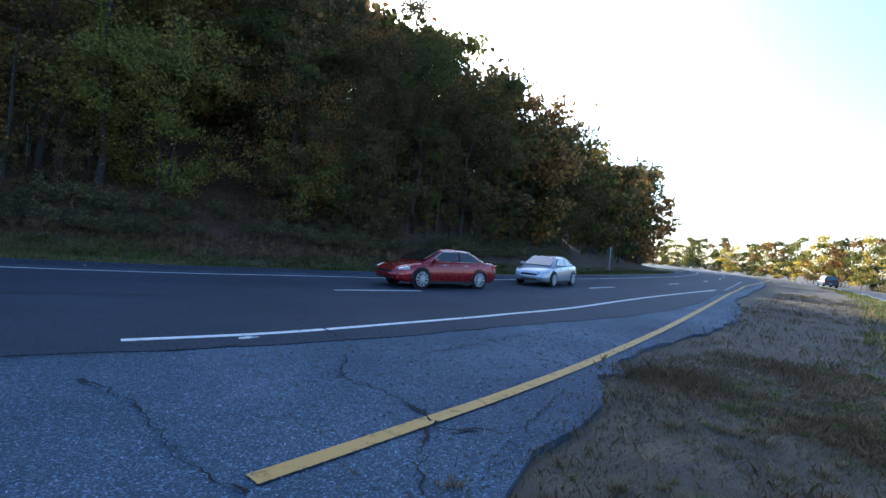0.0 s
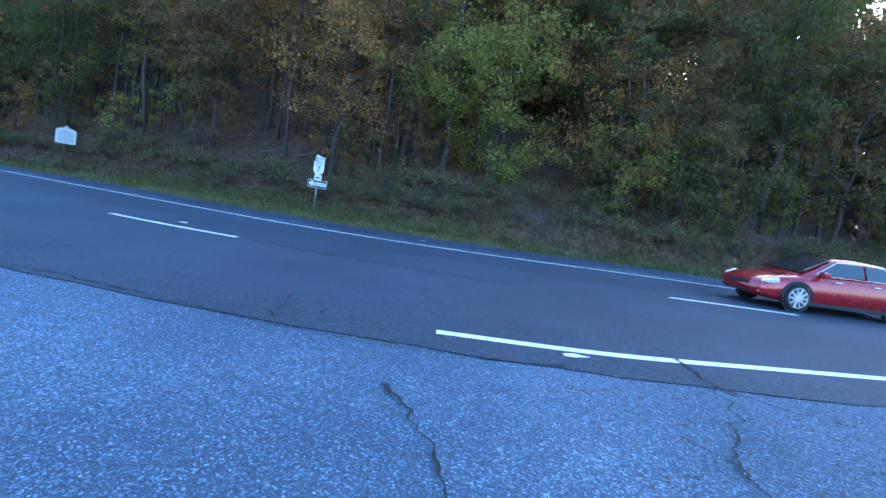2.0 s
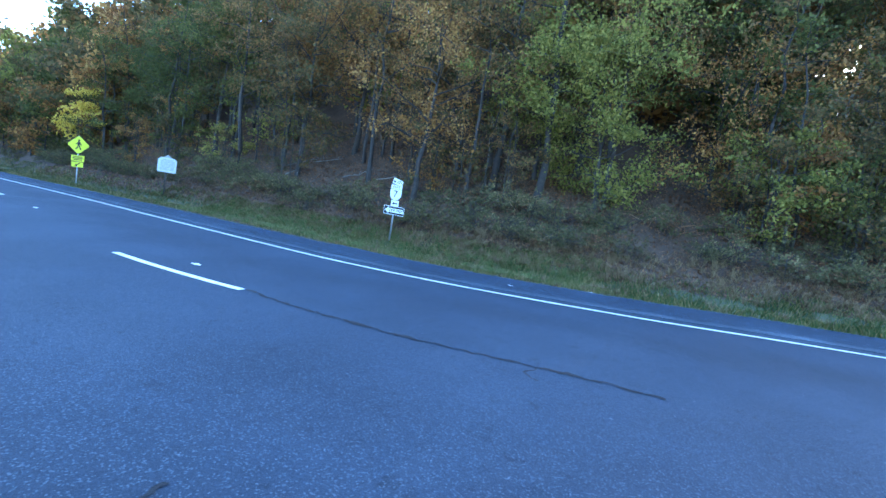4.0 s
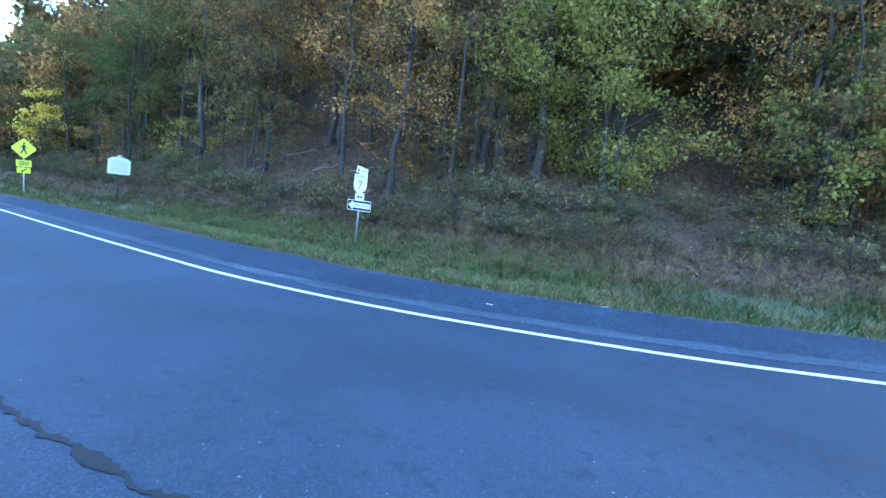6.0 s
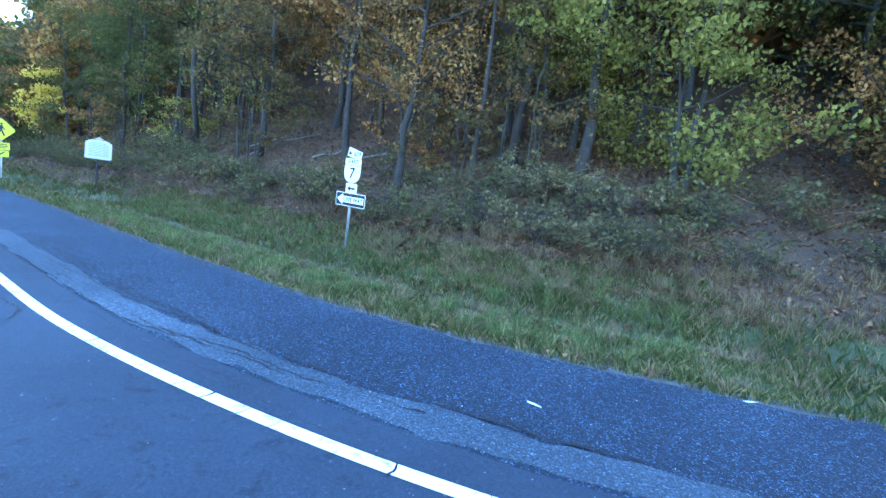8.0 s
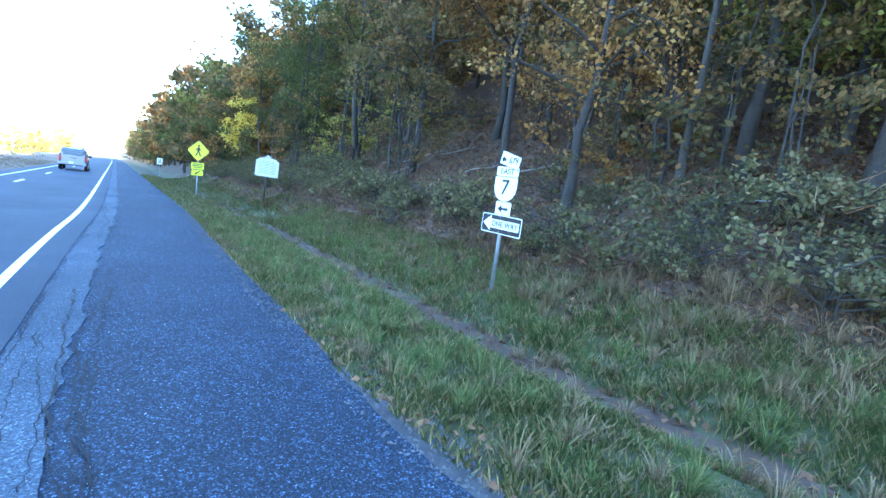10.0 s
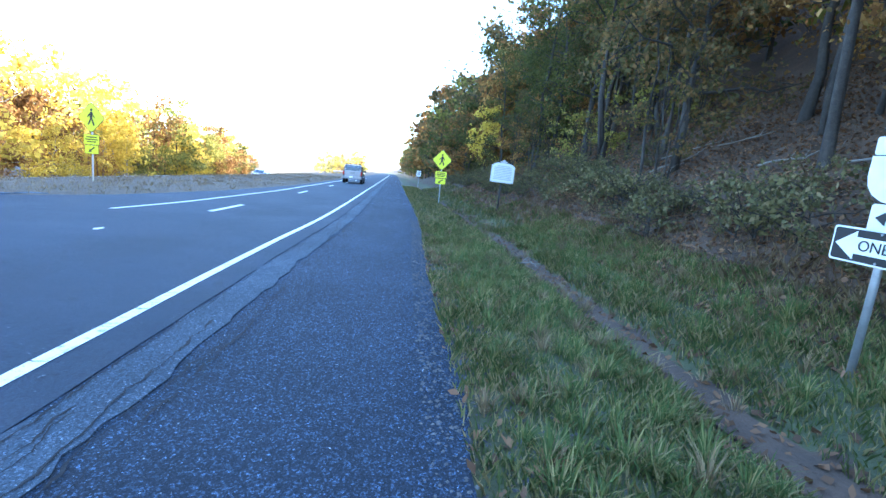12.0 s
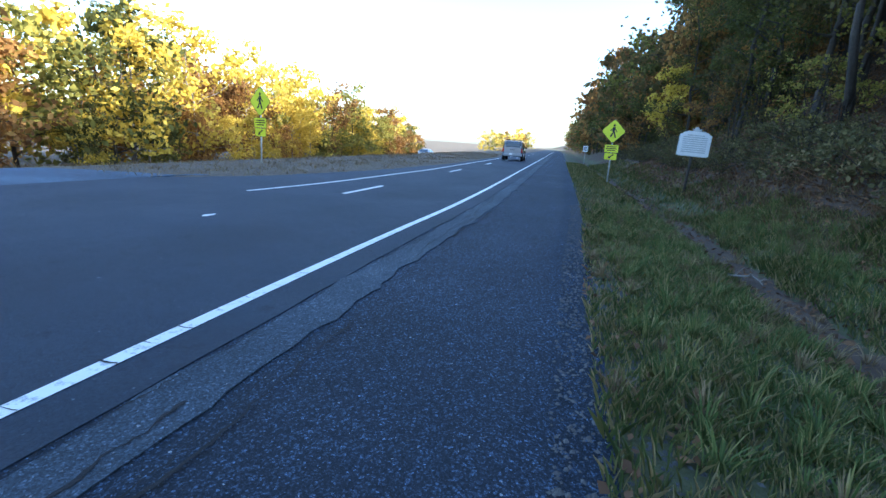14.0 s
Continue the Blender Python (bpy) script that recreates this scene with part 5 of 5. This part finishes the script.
def wheel(parent, x, y, r, width, spokes=10):
    w = part("wheel", rod(bmesh.new(), (x, y - width / 2, r), (x, y + width / 2, r), r * 0.70, sides=20), M_TRIM, parent)
    bm = bmesh.new()
    prof = [(0.72, -0.5), (0.92, -0.5), (0.985, -0.38), (1.0, -0.2), (1.0, 0.2), (0.985, 0.38), (0.92, 0.5), (0.72, 0.5)]
    seg = 26
    rows = [[bm.verts.new((x + r * a * math.cos(2 * math.pi * k / seg), y + b * width, r + r * a * math.sin(2 * math.pi * k / seg))) for a, b in prof] for k in range(seg)]
    for k in range(seg):
        for i in range(len(prof) - 1):
            bm.faces.new((rows[k][i], rows[k][i + 1], rows[(k + 1) % seg][i + 1], rows[(k + 1) % seg][i]))
    bmesh.ops.recalc_face_normals(bm, faces=bm.faces)
    part("tyre", bm, M_TYRE, w, smooth=True)
    side = math.copysign(1, y)
    bm = bmesh.new()
    f = y + side * (width / 2 + 0.004)
    for k in range(spokes):
        a = 2 * math.pi * k / spokes
        rod(bm, (x, f, r), (x + r * 0.7 * math.cos(a), f, r + r * 0.7 * math.sin(a)), r * 0.10, r * 0.085, 6)
    rod(bm, (x, f - side * 0.01, r), (x, f + side * 0.012, r), r * 0.16, sides=12)
    ring = [(x + r * 0.71 * math.cos(2 * math.pi * k / 24), f, r + r * 0.71 * math.sin(2 * math.pi * k / 24)) for k in range(24)]
    for k in range(24):
        rod(bm, ring[k], ring[(k + 1) % 24], r * 0.05, sides=5)
    part("rim", bm, M_RIM, w)
    arch = bmesh.new()
    pts = [(x + r * 1.14 * math.cos(math.pi * k / 14), y + side * (width / 2 - 0.05), r * 0.96 + r * 1.14 * math.sin(math.pi * k / 14)) for k in range(15)]
    for a, b in zip(pts, pts[1:]):
        rod(arch, a, b, 0.045, sides=6)
    # A black disc painted in for the dark hollow of the wheel well.
    rod(arch, (x, y + side * (width / 2 - 0.06), r), (x, y + side * (width / 2 - 0.045), r), r * 1.12, sides=24)
    part("wheel_arch", arch, M_TRIM, parent)


def sedan(label, paint, m, L=4.75, W=1.84, H=1.46, base=2.75, r=0.35, group="passing cars"):
    e = thing("sedan_car", label, "car", m, group)
    w, f, b = W / 2, L / 2, -L / 2
    st = [(b, 0.42, 0.80, w * 0.80), (b + 0.06, 0.30, 0.93, w * 0.88), (b + 0.30, 0.24, 1.03, w * 0.95), (b + 0.9, 0.21, 1.04, w), (b + 1.6, 0.20, 1.00, w), (0.3, 0.20, 0.97, w), (f - 1.55, 0.20, 0.95, w), (f - 1.0, 0.21, 0.90, w * 0.985), (f - 0.45, 0.23, 0.81, w * 0.94), (f - 0.14, 0.27, 0.70, w * 0.86), (f - 0.02, 0.36, 0.60, w * 0.74)]
    part("body", loft(st, hull_ring), paint, e, smooth=True)
    cab = [(b + 0.55, 1.00, 1.03, w * 0.86, w * 0.74), (b + 1.0, 1.0, 1.27, w * 0.88, w * 0.70), (b + 1.5, 0.97, H - 0.03, w * 0.90, w * 0.68), (b + 2.15, 0.96, H, w * 0.91, w * 0.68), (b + 2.75, 0.95, H - 0.05, w * 0.91, w * 0.68), (b + 3.2, 0.92, 1.17, w * 0.90, w * 0.72), (b + 3.72, 0.88, 0.92, w * 0.88, w * 0.78)]
    part("cabin", loft(cab, cabin_ring), paint, e, smooth=True)
    part("windscreen", pane([(b + 3.66, -w * 0.74, 0.985), (b + 3.66, w * 0.74, 0.985), (b + 2.80, w * 0.62, H - 0.07), (b + 2.80, -w * 0.62, H - 0.07)], 0.03), M_TINT, e)
    part("rear_window", pane([(b + 0.66, w * 0.70, 1.06), (b + 0.66, -w * 0.70, 1.06), (b + 1.40, -w * 0.60, H - 0.06), (b + 1.40, w * 0.60, H - 0.06)], 0.03), M_TINT, e)
    for sd in (-1, 1):
        for x0, x1, t0, t1 in ((b + 0.98, b + 1.98, b + 1.45, b + 1.98), (b + 2.05, b + 3.30, b + 2.05, b + 2.78)):
            c = [(x0, sd * w * 0.895, 1.02), (x1, sd * w * 0.905, 0.99), (t1, sd * w * 0.745, H - 0.13), (t0, sd * w * 0.745, H - 0.13)]
            part("side_window", pane(c if sd < 0 else c[::-1], 0.022), M_TINT, e)
        part("window_trim", rod(bmesh.new(), (b + 0.85, sd * w * 0.915, 1.01), (b + 3.4, sd * w * 0.925, 0.975), 0.012, sides=6), M_CHROME, e)
        arc = bmesh.new()
        pts = [(b + 0.80, 1.01), (b + 1.18, 1.20), (b + 1.48, H - 0.10), (b + 2.0, H - 0.075), (b + 2.76, H - 0.11), (b + 3.36, 1.0)]
        for (x0, z0), (x1, z1) in zip(pts, pts[1:]):
            k0, k1 = [0.935 - 0.175 * (z - 1.0) / (H - 1.1) for z in (z0, z1)]
            rod(arc, (x0, sd * w * k0, z0), (x1, sd * w * k1, z1), 0.016, sides=6)
        part("window_trim", arc, M_CHROME, e)
        part("sill", box(bmesh.new(), (L * 0.52, 0.05, 0.10), pose(0, sd * w * 0.965, 0.24), 0.015), M_TRIM, e)
        for x0 in (b + 1.95, b + 3.0):
            part("door_handle", box(bmesh.new(), (0.20, 0.03, 0.035), pose(x0 - 0.2, sd * w * 1.0, 0.86), 0.01), M_CHROME, e)
        part("mirror", box(bmesh.new(), (0.16, 0.20, 0.13), pose(b + 3.25, sd * (w + 0.06), 1.02), 0.04), paint, e)
        bm = box(bmesh.new(), (0.40, 0.09, 0.12), pose(f - 0.30, sd * w * 0.825, 0.685, 0, 14, -sd * 22), 0.03)
        part("headlight", bm, M_LAMP, e)
        part("fog_light", box(bmesh.new(), (0.06, 0.16, 0.06), pose(f - 0.11, sd * w * 0.70, 0.40, 0, 0, -sd * 18), 0.02), M_LAMP, e)
        part("tail_light", box(bmesh.new(), (0.34, 0.10, 0.20), pose(b + 0.19, sd * w * 0.85, 0.86, 0, 0, sd * 20), 0.04), M_TAIL, e)
        for x0 in (f - 0.98, f - 0.98 - base):
            wheel(e, x0, sd * (w - 0.09), r, 0.21)
    part("grille", box(bmesh.new(), (0.06, w * 0.9, 0.11), pose(f - 0.045, 0, 0.56), 0.02), M_TRIM, e)
    part("lower_grille", box(bmesh.new(), (0.06, w * 0.9, 0.09), pose(f - 0.05, 0, 0.35), 0.02), M_TRIM, e)
    part("license_plate", box(bmesh.new(), (0.02, 0.31, 0.155), pose(b - 0.01, 0, 0.62), 0.004), M_SIGNWHITE, e)
    return e


def suv(label, side_paint, rear_paint, m, L=4.55, W=1.86, H=1.80, base=2.72, r=0.40, group="passing cars", rack=True):
    e = thing("suv_car", label, "car", m, group)
    w, f, b = W / 2, L / 2, -L / 2
    st = [(b + 0.03, 0.50, 1.06, w * 0.93), (b + 0.10, 0.42, 1.08, w * 0.97), (b + 0.9, 0.38, 1.08, w), (0.2, 0.36, 1.06, w), (f - 1.35, 0.36, 1.05, w), (f - 0.6, 0.38, 1.02, w * 0.97), (f - 0.12, 0.42, 0.95, w * 0.92), (f - 0.02, 0.50, 0.82, w * 0.86)]
    part("body", loft(st, hull_ring), side_paint, e, smooth=True)
    cab = [(b + 0.06, 1.05, 1.60, w * 0.93, w * 0.82), (b + 0.20, 1.05, H - 0.03, w * 0.94, w * 0.80), (b + 1.2, 1.05, H, w * 0.95, w * 0.79), (b + 2.35, 1.04, H - 0.02, w * 0.95, w * 0.78), (b + 2.8, 1.03, H - 0.22, w * 0.94, w * 0.80), (b + 3.3, 1.02, 1.06, w * 0.92, w * 0.86)]
    part("cabin", loft(cab, cabin_ring), side_paint, e, smooth=True)
    tg = part("tailgate", box(bmesh.new(), (0.07, w * 1.62, 0.66), pose(b + 0.03, 0, 0.86), 0.03), rear_paint, e)
    part("handle", box(bmesh.new(), (0.03, 0.42, 0.05), pose(b - 0.015, 0, 0.98), 0.01), M_TRIM, tg)
    part("upper_tailgate", box(bmesh.new(), (0.05, w * 1.66, 0.60), pose(b + 0.10, 0, 1.46, 0, 9), 0.03), rear_paint, e)
    part("rear_window", box(bmesh.new(), (0.03, w * 1.46, 0.48), pose(b + 0.058, 0, 1.45, 0, 9), 0.03), M_TINT, e)
    part("wiper", rod(bmesh.new(), (b + 0.02, 0.02, 1.25), (b + 0.05, 0.36, 1.33), 0.012, sides=6), M_TRIM, e)
    part("bumper", box(bmesh.new(), (0.24, w * 1.94, 0.24), pose(b + 0.06, 0, 0.54), 0.05), rear_paint, e)
    part("front_bumper", box(bmesh.new(), (0.20, w * 1.84, 0.26), pose(f - 0.05, 0, 0.52), 0.05), M_TRIM, e)
    part("license_plate", box(bmesh.new(), (0.02, 0.31, 0.155), pose(b - 0.065, 0.12, 0.60), 0.004), M_SIGNWHITE, e)
    part("grille", box(bmesh.new(), (0.06, w * 1.1, 0.20), pose(f - 0.02, 0, 0.80), 0.03), M_TRIM, e)
    for sd in (-1, 1):
        part("tail_light", box(bmesh.new(), (0.14, 0.13, 0.34), pose(b + 0.06, sd * w * 0.90, 0.94), 0.03), M_TAIL, e)
        part("headlight", box(bmesh.new(), (0.16, 0.26, 0.18), pose(f - 0.10, sd * w * 0.74, 0.82, 0, 0, -sd * 12), 0.03), M_LAMP, e)
        for x0, x1 in ((b + 0.30, b + 1.05), (b + 1.12, b + 1.85), (b + 1.92, b + 2.80)):
            x2 = x1 if x1 < b + 2.5 else b + 2.45
            c = [(x0, sd * w * 0.945, 1.13), (x1, sd * w * 0.95, 1.13), (x2, sd * w * 0.835, H - 0.16), (x0 + 0.02, sd * w * 0.835, H - 0.16)]
            part("side_window", pane(c if sd < 0 else c[::-1], 0.022), M_TINT, e)
        part("side_cladding", box(bmesh.new(), (base - 0.85, 0.06, 0.16), pose(-0.02, sd * w * 0.985, 0.46), 0.02), M_TRIM, e)
        part("running_board", rod(bmesh.new(), (-0.95, sd * (w - 0.02), 0.36), (0.95, sd * (w - 0.02), 0.36), 0.04, sides=10), M_TRIM, e)
        part("mirror", box(bmesh.new(), (0.14, 0.20, 0.18), pose(b + 2.95, sd * (w + 0.08), 1.18), 0.04), M_TRIM, e)
        for x0 in (b + 0.88, b + 0.88 + base):
            wheel(e, x0, sd * (w - 0.10), r, 0.24, 6)
    if rack:
        rk = part("roof_rack", rod(bmesh.new(), (b + 0.35, -w * 0.66, H + 0.07), (b + 2.3, -w * 0.66, H + 0.07), 0.022, sides=8), M_TRIM, e)
        part("rail", rod(bmesh.new(), (b + 0.35, w * 0.66, H + 0.07), (b + 2.3, w * 0.66, H + 0.07), 0.022, sides=8), M_TRIM, rk)
        for x0 in (b + 0.4, b + 1.3, b + 2.25):
            part("crossbar", rod(bmesh.new(), (x0, -w * 0.66, H + 0.06), (x0, w * 0.66, H + 0.06), 0.018, sides=8), M_TRIM, rk)
            for sd in (-1, 1):
                part("foot", rod(bmesh.new(), (x0, sd * w * 0.66, H - 0.06), (x0, sd * w * 0.66, H + 0.06), 0.02, sides=6), M_TRIM, rk)
    return e


def on_road(x, y, d, back=True, turn=0.0):
    """A pose on the paving, heading along the road (west with back)."""
    s = road_sd([(x, y)])[0][0]
    p = at(np.array([s]), np.array([d]))[0]
    q = at(np.array([s + (-1 if back else 1)]), np.array([d]))[0] - p
    return pose(p[0], p[1], float(ground_z(s, d)) + 0.014, 0, 0, math.degrees(math.atan2(q[1], q[0])) + turn)


sedan("glossy red sedan driving in the outer lane", M_RED, on_road(1.6, 15.8, -2.4, turn=3) @ Matrix.Scale(0.88, 4))
sedan("silver sedan driving in the outer lane", M_SILVER, on_road(6.3, 21.2, -1.9, turn=9) @ Matrix.Scale(0.88, 4), 4.65, 1.78)
# Silver all over; the darker side paint stands for shade on its flanks.
suv("dusty silver sport utility car with shade painted on its sides, and roof rack", M_CARBLUE_SIDESHADE, M_CARGREY, on_road(-62.0, -6.5, -2.3) @ Matrix.Scale(1.08, 4))
suv("white sport utility car on the opposite carriageway", M_CARWHITE, M_CARWHITE, on_road(39.1, 46.7, -18.3, False), rack=False)
suv("dark sport utility car on the opposite carriageway", M_CARBLUE_SIDESHADE, M_CARBLUE_SIDESHADE, on_road(56, 79, -18.3, False), rack=False)
sedan("white sedan on the opposite carriageway", M_CARWHITE, on_road(-85, -12, -18.2, False))

# ---- small things ----


def branch(x, y, length, turn, rise, label, r=0.03, seed=0, bark=M_PALEBARK):
    g = np.random.default_rng(seed)
    e = thing("fallen_branch", label, "branch", pose(x, y, height(x, y) + 0.06, 0, -rise, turn), "fallen branches on the bank")
    spine = bend(g, (-length / 2, 0, 0), (length / 2, 0, 0.1), 6, 0.05)
    v, f = tube(spine, [r * (1 - 0.11 * k) for k in range(7)], 7)
    part("stem", shade(from_arrays("stem", v, f, [bark])), None, e)
    for k in range(4):
        a = spine[2 + k]
        b = a + np.array([g.uniform(0.2, 0.6), g.uniform(-0.6, 0.6), g.uniform(0, 0.5)]) * length * 0.3
        v, f = tube(bend(g, a, b, 3, 0.03), [r * 0.45, r * 0.35, r * 0.2, 0.004], 5)
        part("twig", shade(from_arrays("twig", v, f, [bark])), None, e)
    return e


for k, (x, y, ln, tn, ri) in enumerate(((-31.4, 17.6, 3.2, 120, 20), (-32.2, 18.2, 2.6, 60, 18), (-30.8, 17.2, 2.2, 150, 12), (-31.0, 19.0, 3.0, 30, 10), (-27.0, 19.4, 2.4, 95, 15), (-24.5, 20.5, 2.6, 70, 12), (-17.0, 21.0, 2.0, 20, 10))):
    branch(x, y, ln, tn, ri, "bare fallen branch lying on the leaf-strewn bank", 0.032, k)
branch(-22.95, 12.3, 0.95, 40, 0, "short pale stick lying in the ditch", 0.022, 31)
for k, (x, y, tn) in enumerate(((-8.48, 13.07, 10), (-7.6, 15.2, 60), (-19.86, 4.39, 16), (-34.5, 3.7, 20), (-10.4, 6.6, 15), (-0.5, 5.98, 45))):
    paint_mark = k > 1
    me = bmesh.new()
    g = np.random.default_rng(50 + k)
    o = [((0.20 if paint_mark else 0.085) * math.cos(a) * g.uniform(0.5, 1.1), (0.05 if paint_mark else 0.018) * math.sin(a) * g.uniform(0.5, 1.2)) for a in np.linspace(0, 2 * math.pi, 14)[:-1]]
    if paint_mark:
        o = [(a * 0.9, b * 1.2) for a, b in o]
    vs = [me.verts.new((a, b, 0)) for a, b in o]
    me.faces.new(vs)
    ret = bmesh.ops.extrude_face_region(me, geom=me.faces[:])
    bmesh.ops.translate(me, verts=[q for q in ret["geom"] if isinstance(q, bmesh.types.BMVert)], vec=(0, 0, 0.004))
    bmesh.ops.recalc_face_normals(me, faces=me.faces)
    ob = part("paint_mark" if paint_mark else "paper_scrap", me, M_WHITE if paint_mark else M_SIGNWHITE)
    ob.matrix_world = pose(x, y, height(x, y) + (0.016 if paint_mark else 0.012), 0, 0, tn)
    tagged(ob, "irregular white paint mark worn into the asphalt" if paint_mark else "torn white scrap of paper lying on the shoulder", "road marking" if paint_mark else "litter")
